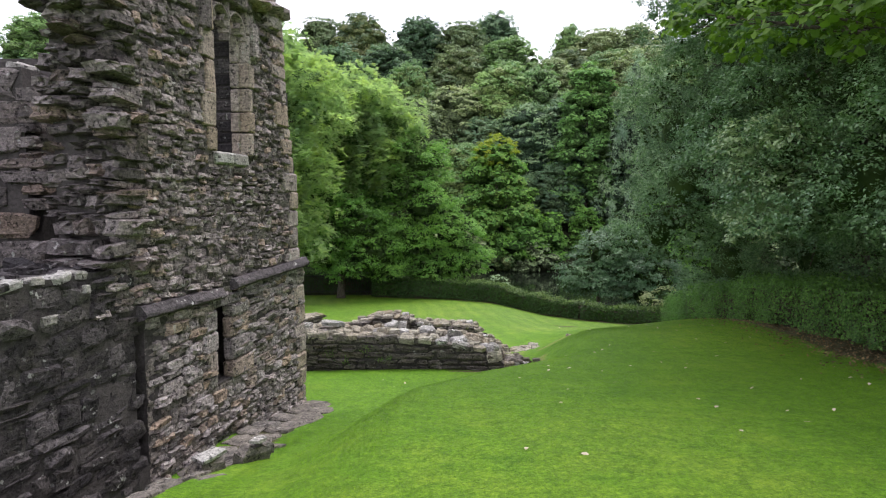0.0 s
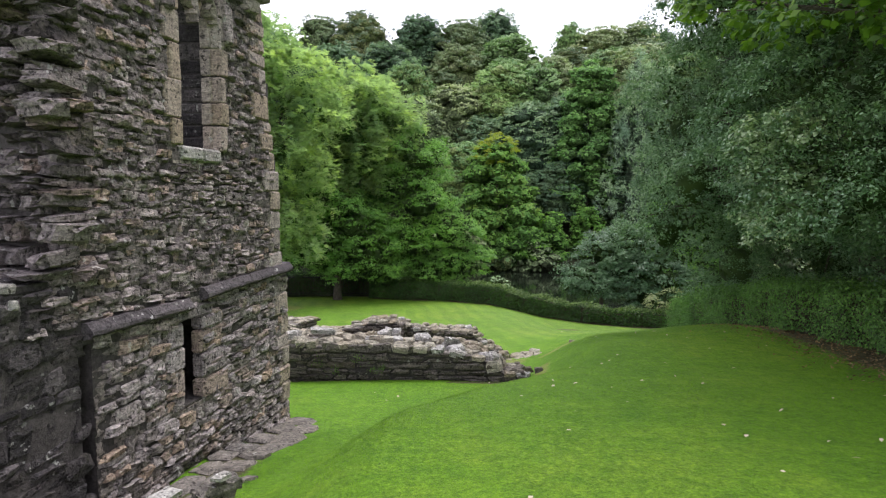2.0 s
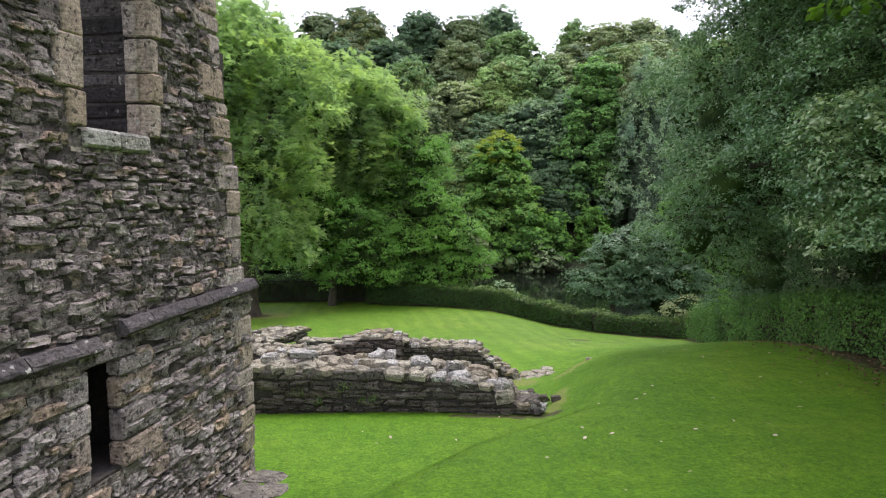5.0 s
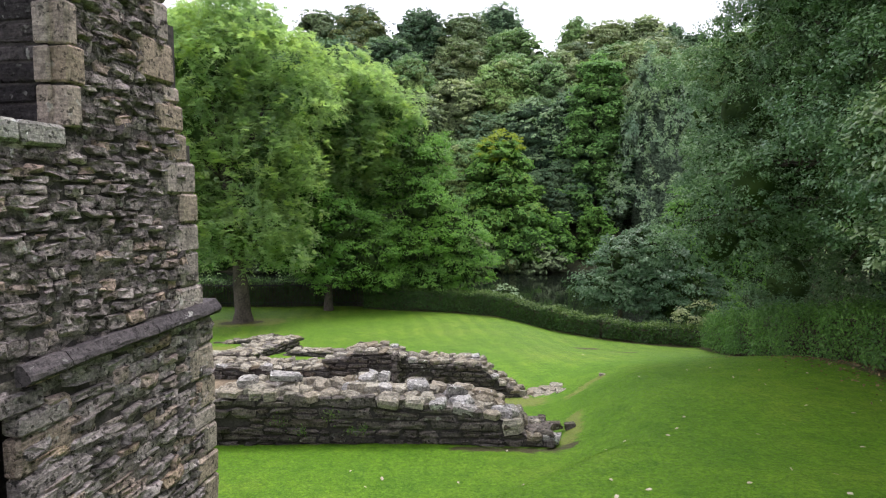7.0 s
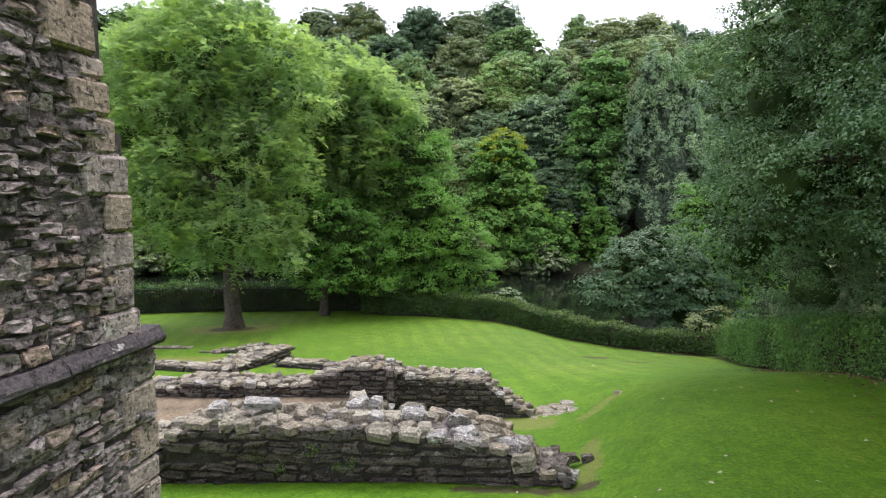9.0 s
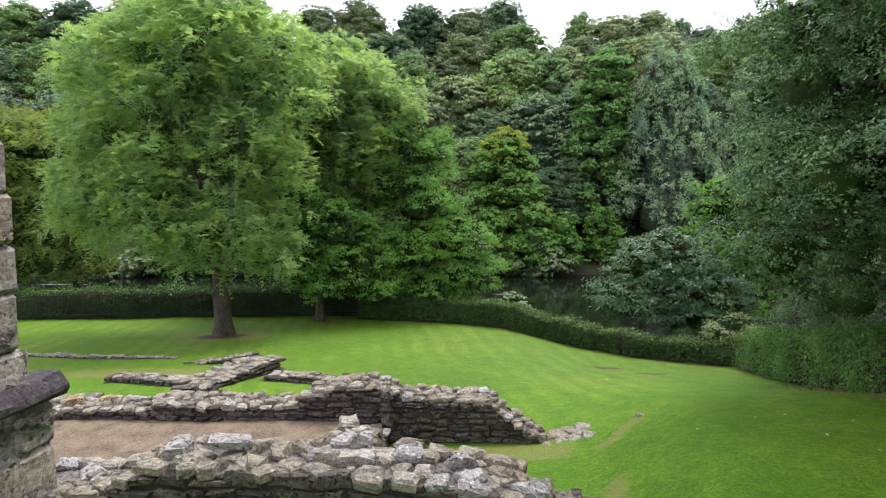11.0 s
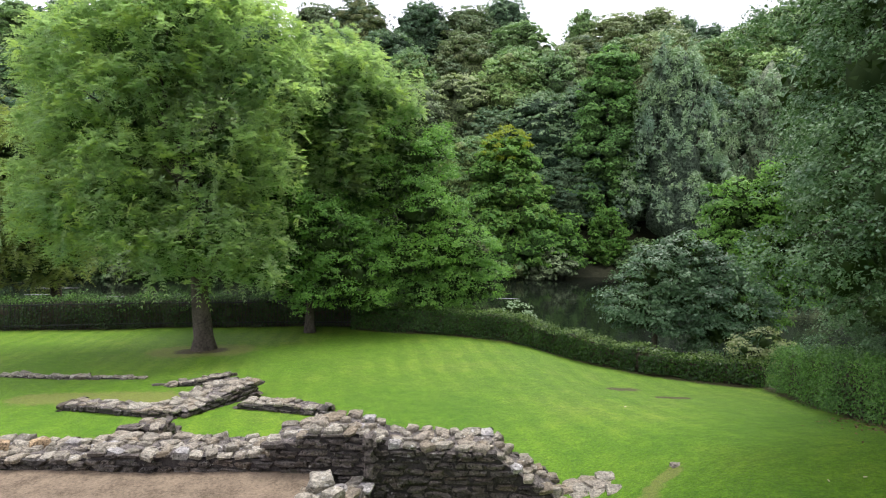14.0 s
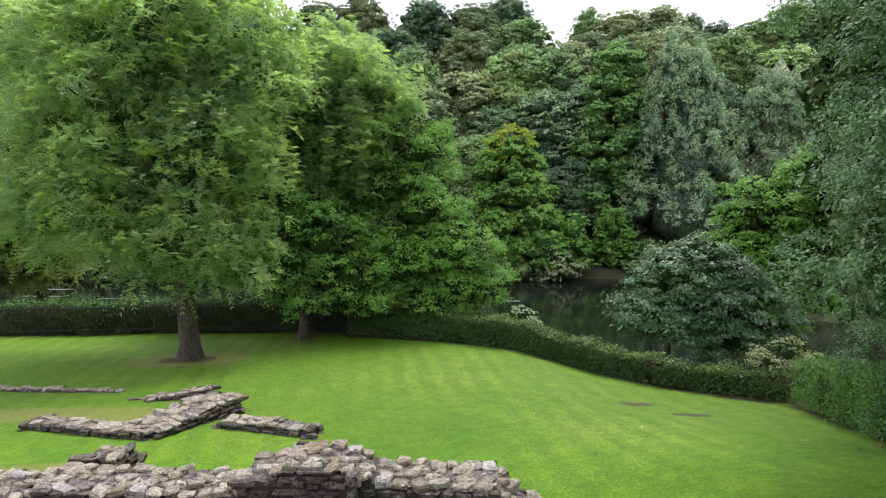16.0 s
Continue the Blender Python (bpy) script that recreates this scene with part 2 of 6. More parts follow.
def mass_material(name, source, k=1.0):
    """The closed outside of a far crown: leafy speckle, shade between leaves painted as dark gaps, and deep relief."""
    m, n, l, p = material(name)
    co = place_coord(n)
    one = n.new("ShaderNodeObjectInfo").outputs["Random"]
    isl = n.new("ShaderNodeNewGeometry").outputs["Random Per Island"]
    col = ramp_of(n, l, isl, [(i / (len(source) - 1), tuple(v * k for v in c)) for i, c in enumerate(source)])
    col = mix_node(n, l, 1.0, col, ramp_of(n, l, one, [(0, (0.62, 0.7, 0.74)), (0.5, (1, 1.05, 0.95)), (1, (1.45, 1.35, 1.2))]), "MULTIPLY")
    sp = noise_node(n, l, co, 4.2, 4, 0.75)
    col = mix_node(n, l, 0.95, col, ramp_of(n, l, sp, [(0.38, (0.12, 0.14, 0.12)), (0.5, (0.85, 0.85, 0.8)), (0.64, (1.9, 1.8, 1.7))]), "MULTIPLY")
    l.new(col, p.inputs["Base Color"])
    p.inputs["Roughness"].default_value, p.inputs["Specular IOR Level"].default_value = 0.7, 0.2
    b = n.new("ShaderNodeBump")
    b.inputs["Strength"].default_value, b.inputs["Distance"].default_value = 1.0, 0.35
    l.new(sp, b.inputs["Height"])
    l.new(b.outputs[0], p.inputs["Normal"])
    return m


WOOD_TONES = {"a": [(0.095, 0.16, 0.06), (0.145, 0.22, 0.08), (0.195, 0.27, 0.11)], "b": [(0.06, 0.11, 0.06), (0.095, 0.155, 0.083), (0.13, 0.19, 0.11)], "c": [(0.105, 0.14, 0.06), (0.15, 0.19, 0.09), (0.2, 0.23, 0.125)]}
# the last number darkens each mass for the shade under its outer leaves
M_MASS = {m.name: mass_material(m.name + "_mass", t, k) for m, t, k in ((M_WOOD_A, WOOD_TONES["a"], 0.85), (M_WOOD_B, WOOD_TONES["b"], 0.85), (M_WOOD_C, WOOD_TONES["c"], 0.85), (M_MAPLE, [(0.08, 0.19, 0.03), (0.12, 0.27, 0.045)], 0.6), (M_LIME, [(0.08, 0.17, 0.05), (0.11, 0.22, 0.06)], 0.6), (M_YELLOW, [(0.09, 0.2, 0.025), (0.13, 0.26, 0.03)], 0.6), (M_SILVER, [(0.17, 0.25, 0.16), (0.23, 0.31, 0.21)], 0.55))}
M_HEDGE = leaf_material("hedge_leaves", [(0.0135, 0.0394, 0.0074), (0.0304, 0.0788, 0.0132), (0.0574, 0.126, 0.0231)], None, 0.25, 0.4, 1.2)
# hedge leaves with the shade of the trees above put into their colour
M_HEDGE_SHADED = leaf_material("shaded_hedge_leaves", [(0.0177, 0.0417, 0.012), (0.0297, 0.0615, 0.0159), (0.0417, 0.0792, 0.0198)], None, 0.2, 0.5, 1.2)
M_LOOSE = leaf_material("loose_hedge_leaves", [(0.055, 0.1344, 0.0308), (0.099, 0.224, 0.0495), (0.165, 0.3248, 0.077)], None, 0.3, 0.45, 1.2)
M_HEDGE_TOP = leaf_material("new_hedge_leaves", [(0.077, 0.1534, 0.027), (0.1116, 0.1894, 0.0405), (0.1395, 0.216, 0.0806)], None, 0.3, 0.45, 1.2)


def grass_material(name, blade):
    m, n, l, p = material(name)
    co = place_coord(n)
    broad, mid, fine = noise_node(n, l, co, 0.3, 3, 0.55), noise_node(n, l, co, 1.9, 5, 0.65), noise_node(n, l, co, 60, 5, 0.8)
    s = math_node(n, l, "ADD", math_node(n, l, "MULTIPLY", broad, 0.55), math_node(n, l, "MULTIPLY", mid, 0.45))
    col = ramp_of(n, l, s, [(0.34, (0.076, 0.19, 0.007)), (0.52, (0.107, 0.233, 0.01)), (0.7, (0.16, 0.27, 0.021))])
    tuft = noise_node(n, l, co, 24, 5, 0.75)
    col = mix_node(n, l, 0.65, col, ramp_of(n, l, tuft, [(0.35, (0.5, 0.6, 0.45)), (0.5, (0.98, 0.98, 0.95)), (0.65, (1.5, 1.4, 1.35))]), "MULTIPLY")
    patch = noise_node(n, l, co, 6.0, 4, 0.65)
    col = mix_node(n, l, 0.7, col, ramp_of(n, l, patch, [(0.34, (0.72, 0.8, 0.7)), (0.5, (1, 1, 1)), (0.66, (1.3, 1.2, 1.3))]), "MULTIPLY")
    # faint mowing lines that run away from the ruin
    wv = n.new("ShaderNodeTexWave")
    wv.inputs["Scale"].default_value, wv.inputs["Distortion"].default_value, wv.inputs["Detail"].default_value = 0.5, 2.2, 3
    mp = n.new("ShaderNodeMapping")
    mp.inputs["Rotation"].default_value = (0, 0, radians(-9))
    l.new(co, mp.inputs["Vector"])
    l.new(mp.outputs[0], wv.inputs["Vector"])
    north = n.new("ShaderNodeSeparateXYZ")
    l.new(co, north.inputs[0])
    strength = math_node(n, l, "MULTIPLY", step_node(n, l, noise_node(n, l, co, 0.3, 2, 0.5), 0.3, 0.62), step_node(n, l, north.outputs[1], 12.0, 17.0))
    col = mix_node(n, l, math_node(n, l, "MULTIPLY", strength, 0.36), col, ramp_of(n, l, wv.outputs["Fac"], [(0.2, (0.75, 0.8, 0.8)), (0.8, (1.35, 1.22, 1.25))]), "MULTIPLY")
    # towards the hedge the lawn colour shifts in patches: less green, more blue
    shift_patch = step_node(n, l, noise_node(n, l, co, 1.3, 4, 0.6), 0.3, 0.7)
    col = mix_node(n, l, math_node(n, l, "MULTIPLY", step_node(n, l, north.outputs[1], 14.5, 21.0), math_node(n, l, "ADD", 0.55, math_node(n, l, "MULTIPLY", shift_patch, 0.45))), col, mix_node(n, l, 1.0, col, (1.06, 0.9, 2.1), "MULTIPLY"))
    if blade:
        col = mix_node(n, l, 0.7, col, ramp_of(n, l, own_random(n, l), [(0, (0.85, 0.92, 0.7)), (0.6, (1.15, 1.18, 0.95)), (1, (1.4, 1.35, 1.1))]), "MULTIPLY")
        # blades too thin to shade by their faces take the light as the sward does
        up = n.new("ShaderNodeCombineXYZ")
        up.inputs[2].default_value = 1.0
        l.new(up.outputs[0], p.inputs["Normal"])
    else:
        col = mix_node(n, l, 0.8, col, ramp_of(n, l, fine, [(0.34, (0.3, 0.38, 0.28)), (0.66, (1.45, 1.4, 1.3))]), "MULTIPLY")
        b = n.new("ShaderNodeBump")
        b.inputs["Strength"].default_value, b.inputs["Distance"].default_value = 0.7, 0.03
        l.new(fine, b.inputs["Height"])
        l.new(b.outputs[0], p.inputs["Normal"])
        dry = noise_node(n, l, co, 1.1, 5, 0.7)
        col = mix_node(n, l, math_node(n, l, "MULTIPLY", step_node(n, l, dry, 0.62, 0.78), 0.22), col, (0.24, 0.23, 0.06))
        ragged = math_node(n, l, "MULTIPLY", math_node(n, l, "SUBTRACT", noise_node(n, l, co, 7, 6, 0.75), 0.5), 1.6)
        for key, tone, most in (("worn", (0.19, 0.18, 0.06), 0.55), ("soil", (0.06, 0.046, 0.03), 0.88)):
            at = n.new("ShaderNodeAttribute")
            at.attribute_name = key
            earth = mix_node(n, l, 1.0, tone, ramp_of(n, l, fine, [(0.35, (0.5, 0.5, 0.5)), (0.65, (1.7, 1.65, 1.6))]), "MULTIPLY")
            bared = math_node(n, l, "MULTIPLY", step_node(n, l, math_node(n, l, "ADD", at.outputs["Fac"], math_node(n, l, "MULTIPLY", ragged, step_node(n, l, at.outputs["Fac"], 0.0, 0.3))), 0.35, 0.75), most)
            col = mix_node(n, l, bared, col, earth)
    l.new(col, p.inputs["Base Color"])
    p.inputs["Roughness"].default_value = 0.7
    p.inputs["Specular IOR Level"].default_value = 0.2
    return m


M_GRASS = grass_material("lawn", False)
M_BLADE = grass_material("grass_blades", True)

M_WATER, _n, _l, _p = material("river_water")
_p.inputs["Base Color"].default_value = (0.008, 0.011, 0.007, 1)
_p.inputs["Roughness"].default_value = 0.06
_b = _n.new("ShaderNodeBump")
_b.inputs["Strength"].default_value, _b.inputs["Distance"].default_value = 0.12, 0.1
_l.new(noise_node(_n, _l, place_coord(_n), 0.9, 4, 0.6), _b.inputs["Height"])
_l.new(_b.outputs[0], _p.inputs["Normal"])
M_BANK = plain_material("bank_earth", (0.02, 0.026, 0.012), (0.06, 0.06, 0.03), 3, 0.95, 0.8, 0.1)


# ---- building helpers ----
RNG = np.random.default_rng(7)
Z = Vector((0, 0, 1))


def thing(name, place, label, category, group="", kind=""):
    ob = new(name)
    ob.empty_display_size = 0.3
    ob.location = place
    return tagged(ob, label, category, group, kind)


def part(name, data, mat, parent, label=""):
    """Links a mesh, given in world coordinates, as one part under a thing or under a part."""
    if isinstance(data, bmesh.types.BMesh):
        me = bpy.data.meshes.new(name)
        data.to_mesh(me)
        data.free()
        data = me
    if mat and not data.materials:
        data.materials.append(mat)
    ob = new(name, data)
    ob.parent = parent
    if parent is not None and parent.parent is None:
        ob.matrix_parent_inverse = Matrix.Translation(-parent.location)
    return tagged(ob, label)


def poly_mesh(name, verts, polys, flat=False):
    """A mesh from an array of vertices and an array of faces that all have as many corners."""
    verts, polys = np.asarray(verts, np.float32).reshape(-1, 3), np.asarray(polys, np.int32)
    me = bpy.data.meshes.new(name)
    k = polys.shape[1]
    me.vertices.add(len(verts))
    me.vertices.foreach_set("co", verts.ravel())
    me.loops.add(polys.size)
    me.loops.foreach_set("vertex_index", polys.ravel())
    me.polygons.add(len(polys))
    me.polygons.foreach_set("loop_start", np.arange(len(polys), dtype=np.int32) * k)
    me.update(calc_edges=True)
    if flat:
        me.polygons.foreach_set("use_smooth", np.zeros(len(polys), bool))
    return me


def box_bm(bm, corners):
    """A six-sided block from its 8 corners: four below, four above, both anticlockwise."""
    v = [bm.verts.new(c) for c in corners]
    for f in ((3, 2, 1, 0), (4, 5, 6, 7), (0, 1, 5, 4), (1, 2, 6, 5), (2, 3, 7, 6), (3, 0, 4, 7)):
        bm.faces.new([v[i] for i in f])


def tube(points, radii, sides=9, wobble=0.0):
    """Vertices and quads of a tapered round limb."""
    pts = [Vector(p) for p in points]
    vs, fs = [], []
    for i, p in enumerate(pts):
        t = (pts[min(i + 1, len(pts) - 1)] - pts[max(i - 1, 0)]).normalized()
        a = t.orthogonal().normalized() if abs(t.z) < 0.5 else (Vector((1, 0, 0)) - t * t.x).normalized()
        b = t.cross(a)
        for j in range(sides):
            w = 2 * math.pi * j / sides
            r = radii[i] * (1 + wobble * (RNG.random() - 0.5))
            vs.append(p + (a * math.cos(w) + b * math.sin(w)) * r)
    for i in range(len(pts) - 1):
        for j in range(sides):
            k = (j + 1) % sides
            fs.append((i * sides + j, i * sides + k, (i + 1) * sides + k, (i + 1) * sides + j))
    return np.array([list(v) for v in vs]), np.array(fs)


def join(pieces):
    vs, fs, o = [], [], 0
    for v, f in pieces:
        vs.append(v)
        fs.append(f + o)
        o += len(v)
    return np.vstack(vs), np.vstack(fs)


# a stone: an uneven outline of eight corners, full in the middle, drawn in at its face
STONE_TRIS = np.array([t for j in range(8) for k in [(j + 1) % 8] for t in
                       ((j, k, 8 + k), (j, 8 + k, 8 + j), (8 + j, 8 + k, 16 + k), (8 + j, 16 + k, 16 + j), (16 + j, 16 + k, 24))] + [(0, k + 1, k) for k in range(1, 7)])
OUTLINE = np.array([(-.5, -.32), (-.3, -.5), (.3, -.5), (.5, -.32), (.5, .32), (.3, .5), (-.3, .5), (-.5, .32)])


def stone_shapes(n, rough=0.1):
    """n stones of unit size as (n, 25, 3): along, outwards (0 at the back, 1 at the face), up."""
    o = OUTLINE[None] + RNG.normal(0, rough * 0.55, (n, 8, 2))
    o = np.clip(o, -0.52, 0.52)
    s = np.zeros((n, 25, 3))
    s[:, :8, 0::2] = o * 0.95
    s[:, 8:16, 0::2] = o
    s[:, 8:16, 1] = 0.7 + RNG.normal(0, 0.06, (n, 8))
    s[:, 16:24, 0::2] = o * (RNG.uniform(0.7, 0.9, (n, 1, 1)) + RNG.normal(0, 0.035, (n, 8, 1))) + RNG.normal(0, 0.03, (n, 1, 2))
    s[:, 16:24, 1] = 0.95 + RNG.normal(0, rough * 0.4, (n, 8))
    s[:, 24, 0::2] = RNG.normal(0, 0.12, (n, 2))
    s[:, 24, 1] = 1.0 + RNG.normal(0, rough * 0.4, n)
    return s


STONE_MESHES = {}


def stone_mesh(mat, i):
    if (mat.name, i) not in STONE_MESHES:
        me = poly_mesh("stone", stone_shapes(1, 0.19)[0], STONE_TRIS, True)
        me.materials.append(mat)
        STONE_MESHES[mat.name, i] = me
    return STONE_MESHES[mat.name, i]


def lay_stones(parent, stones, mat, near=None, count=300, name="stone"):
    """stones: rows of (place, along, out, up) as vectors with their lengths. The first count (by near) become objects, the rest one mesh."""
    if near:
        stones = sorted(stones, key=lambda s: near(s[0]))
    inv = Matrix.Translation(-parent.location) if parent.parent is None else Matrix()
    for i, (p, u, d, v) in enumerate(stones[:count]):
        ob = new(name, stone_mesh(mat, i % 14))
        ob.parent = parent
        ob.matrix_parent_inverse = inv
        m = Matrix.Identity(4)
        for c, w in enumerate((u, d, v, p)):
            m[0][c], m[1][c], m[2][c] = w
        ob.matrix_basis = m
    rest = stones[count:]
    if rest:
        s = stone_shapes(len(rest), 0.13)
        a = np.array([[list(u), list(d), list(v)] for _, u, d, v in rest])
        verts = np.einsum("nkc,ncx->nkx", s, a) + np.array([list(r[0]) for r in rest])[:, None]
        tris = (STONE_TRIS[None] + 25 * np.arange(len(rest))[:, None, None]).reshape(-1, 3)
        tagged(part("stonework", poly_mesh("stonework", verts, tris, True), mat, parent), kind="stuff")


class Face:
    """An upright face: a start on the plan, a unit way along it, and outwards to the right of that way."""

    def __init__(self, start, end):
        a, b = Vector((*start, 0)), Vector((*end, 0))
        self.o, self.u, self.length = a, (b - a).normalized(), (b - a).length
        self.n = Vector((self.u.y, -self.u.x, 0))

    def at(self, u, d, z):
        return self.o + self.u * u + self.n * d + Z * z


def courses(face, u0, u1, z0, z1, high, long, keep, proud=(0.0, 0.05), back=0.12, gap=0.012, tilt=0.03, slope=None, skip=0.0, jolt=0.0):
    """Rubble courses over a face: keep(u, z) says where stones stand."""
    out = []
    z = z0
    while z < z1:
        h = RNG.uniform(*high)
        u = u0 - RNG.uniform(0, long[1])
        while u < u1:
            w = RNG.uniform(*long) * (0.7 + 0.6 * RNG.random())
            rows = [(z + h / 2, h)] if RNG.random() > 0.16 or h < 0.09 else [(z + h * 0.27, h * 0.5), (z + h * 0.76, h * 0.46)]
            for zc, hh in rows:
                uc = u + w / 2
                drop = slope(uc) if slope else 0.0
                if keep(uc, zc + drop) and RNG.random() > skip:
                    d = RNG.uniform(*proud)
                    t = RNG.normal(0, tilt)
                    al = (face.u + Z * t).normalized()
                    up = (Z - al * al.z).normalized()
                    out.append((face.at(uc, -back, zc + drop + RNG.normal(0, 1) * jolt), al * (w - gap), (face.n + Z * RNG.normal(0, 0.07) + face.u * RNG.normal(0, 0.06)) * (back + d), up * (hh - gap * 0.8) * RNG.uniform(0.9, 1.06)))
            u += w
        z += h
    return out


def rough_stone(place, size, turn, flat=1.0, tilt=0.16):
    """A loose stone lying with its face up."""
    c, s = math.cos(turn), math.sin(turn)
    tx, ty = RNG.normal(0, tilt), RNG.normal(0, tilt)
    a = Vector((c, s, tx)).normalized()
    up = Vector((-tx * c, -tx * s, 1)) + Vector((-s, c, 0)) * ty
    up.normalize()
    b = up.cross(a)
    return (Vector(place), a * size[0], up * size[2] * flat, -b * size[1])


# ---- ground ----
def smooth(e0, e1, v):
    t = np.clip((v - e0) / (e1 - e0), 0, 1)
    return t * t * (3 - 2 * t)


def profile(y, ys, zs):
    """A smooth curve through a few heights."""
    s = sum(np.interp(y + o, ys, zs) for o in (-0.7, -0.35, 0, 0.35, 0.7))
    return s / 5


HEDGE_X = (-40, -15, -11, -6.6, -2.9, 0.2, 2.8, 4.2, 5.3, 7.3, 9)
HEDGE_Y = (26.5, 27.7, 28.3, 28.55, 28.5, 27.4, 26.0, 24.7, 23.4, 21.9, 21.4)


def ground(x, y):
    x, y = np.asarray(x, float), np.asarray(y, float)
    yard = profile(y, (-40, 0, 3, 4.6, 6.5, 8.3, 10.5, 12, 14.2, 18, 22, 27, 31, 60), (1.6, 1.5, 1.22, 0.9, 0.38, 0.08, -0.02, -0.4, -0.72, -0.98, -1.3, -1.55, -1.7, -1.7))
    mound = profile(y, (-40, 0, 3, 4.3, 9, 11, 13, 14.4, 18.4, 21.4, 26, 60), (1.8, 1.7, 1.42, 1.24, 0.57, 0.5, 0.17, -0.15, -1.0, -1.6, -1.85, -1.85))
    edge = np.interp(y, (5, 6.4, 7.75, 8.6, 9.5, 10.4, 14.3, 18), (-1.35, -1.25, -0.65, 0.15, 1.05, 1.3, 1.5, 1.6))
    w = smooth(0.0, 1.0, (x - edge) / np.interp(y, (5, 6.4, 7.75, 9.5, 10.4, 14, 18), (0.9, 1.1, 1.3, 1.4, 1.5, 2.2, 2.8)))
    z = yard * (1 - w) + mound * w
    z = z - 0.32 * smooth(0.95, 0.25, x + 2.3 - 0.18 * (y - 6.07)) * smooth(6.6, 4.8, y) * smooth(-2, 2, y)
    z = z + 0.02 * np.sin(x * 1.3 + 0.5 * y) * np.cos(y * 0.9)
    z = z + 0.2 * np.exp(-((x - 6.0) / 1.6) ** 2 - ((y - 13.8) / 2.2) ** 2)
    past = y - np.interp(x, HEDGE_X, HEDGE_Y)
    side = (x - 8.2) * smooth(-5, 3, y)
    fall = np.maximum(smooth(1.4, 6.5, past), smooth(0.5, 14, side) * 0.7)
    z = z * (1 - fall) - 5.4 * fall
    far = np.maximum(0, y - 63.5)
    hill = np.minimum(far * 0.95, 2.2) + np.clip(far - 4, 0, 28) * 0.72 + np.clip(far - 32, 0, 60) * 0.1
    return z + hill


def gz(x, y):
    return float(ground(x, y))


SOIL = [(((-2.9, 28.5), (0.2, 27.4), (2.8, 26.0), (4.25, 24.7), (5.45, 23.4), (7.4, 21.85)), 0.4), (((8.2, 21.6), (7.5, 17.6), (7.0, 15), (6.8, 12.4)), 0.42), (((6.8, 12.4), (6.55, 9.5), (6.4, 6.5), (6.3, 4)), 0.45),
        (((4.15, 21.4), (4.6, 21.4)), 0.19), (((4.9, 20.2), (5.3, 20.1)), 0.2), (((0.2, 10.4), (0.8, 10.36), (1.4, 10.34)), 0.1), (((1.5, 10.4), (1.7, 10.5)), 0.09), (((-26, 27.7), (-15, 28.5), (-8.2, 29.2), (-2.8, 29.35)), 0.5)]
SOIL += [(((-2.4, 3.0), (-2.0, 5.0), (-1.85, 7.5)), 0.22)]
SOIL += [(((-7.55, 24.5), (-6.75, 24.55)), 0.36)]
DRY = [(((-7.9, 24.5), (-6.4, 24.6)), 0.8), (((1.6, 10.6), (1.8, 11.2), (1.95, 12.0)), 0.12), (((2.2, 13.5), (2.5, 13.72)), 0.12), (((2.6, 13.95), (2.98, 14.32)), 0.12), (((-6.5, 16.2), (-5.2, 16.6)), 0.35), (((-8.5, 19.2), (-6.0, 19.3)), 0.5), (((-0.4, 13.5), (0.5, 13.75), (1.5, 13.9)), 0.4)]


def bare(lines, x, y):
    """How bare the ground is along worn lines: 1 on the line, falling to 0 at twice its half-width."""
    out = np.zeros(np.shape(x))
    for line, w in lines:
        for (ax, ay), (bx, by) in zip(line, line[1:]):
            ux, uy = bx - ax, by - ay
            t = np.clip(((x - ax) * ux + (y - ay) * uy) / (ux * ux + uy * uy), 0, 1)
            d = np.hypot(x - ax - t * ux, y - ay - t * uy)
            out = np.maximum(out, 1 - smooth(0.25 * w, 1.9 * w, d))
    return out


xs = np.unique(np.concatenate([np.arange(-12, 12.01, 0.2), np.arange(-80, 80.1, 2.5), np.array([-2500, -1200, -500, -250, -120, 120, 250, 500, 1200, 2500])]))
ys = np.unique(np.concatenate([np.arange(0, 31.01, 0.2), np.arange(-40, 140.1, 2.5), np.array([-2500, -1000, -300, -120, 200, 400, 900, 2500])]))
gx, gy = np.meshgrid(xs, ys)
gverts = np.stack([gx, gy, ground(gx, gy)], -1).reshape(-1, 3)
nx, ny = len(xs), len(ys)
gi = (np.arange(ny - 1)[:, None] * nx + np.arange(nx - 1)[None]).ravel()
g_mesh = poly_mesh("ground", gverts, np.stack([gi, gi + 1, gi + nx + 1, gi + nx], -1))
g_mesh.materials.append(M_GRASS)
g_mesh.materials.append(M_BANK)
gc = gverts[gi]
g_mesh.polygons.foreach_set("material_index", ((gc[:, 2] < -2.6) | (gc[:, 1] > 62)).astype(np.int32))
g_mesh.polygons.foreach_set("use_smooth", np.ones(len(gi), bool))
for _name, _lines in (("soil", SOIL), ("worn", DRY)):
    _at = g_mesh.attributes.new(_name, "FLOAT", "POINT")
    _at.data.foreach_set("value", bare(_lines, gverts[:, 0], gverts[:, 1]).astype(np.float32))
tagged(new("ground", g_mesh), "mown green lawn with a grassy mound sloping down to a river", "lawn", kind="structure")

WATER_Z = -4.5
water = poly_mesh("water", [(-400, 30, WATER_Z), (400, 30, WATER_Z), (400, 69, WATER_Z), (-400, 69, WATER_Z)], [(0, 1, 2, 3)])
water.materials.append(M_WATER)
tagged(new("water", water), "dark still river below the wooded hillside", "river", kind="structure")


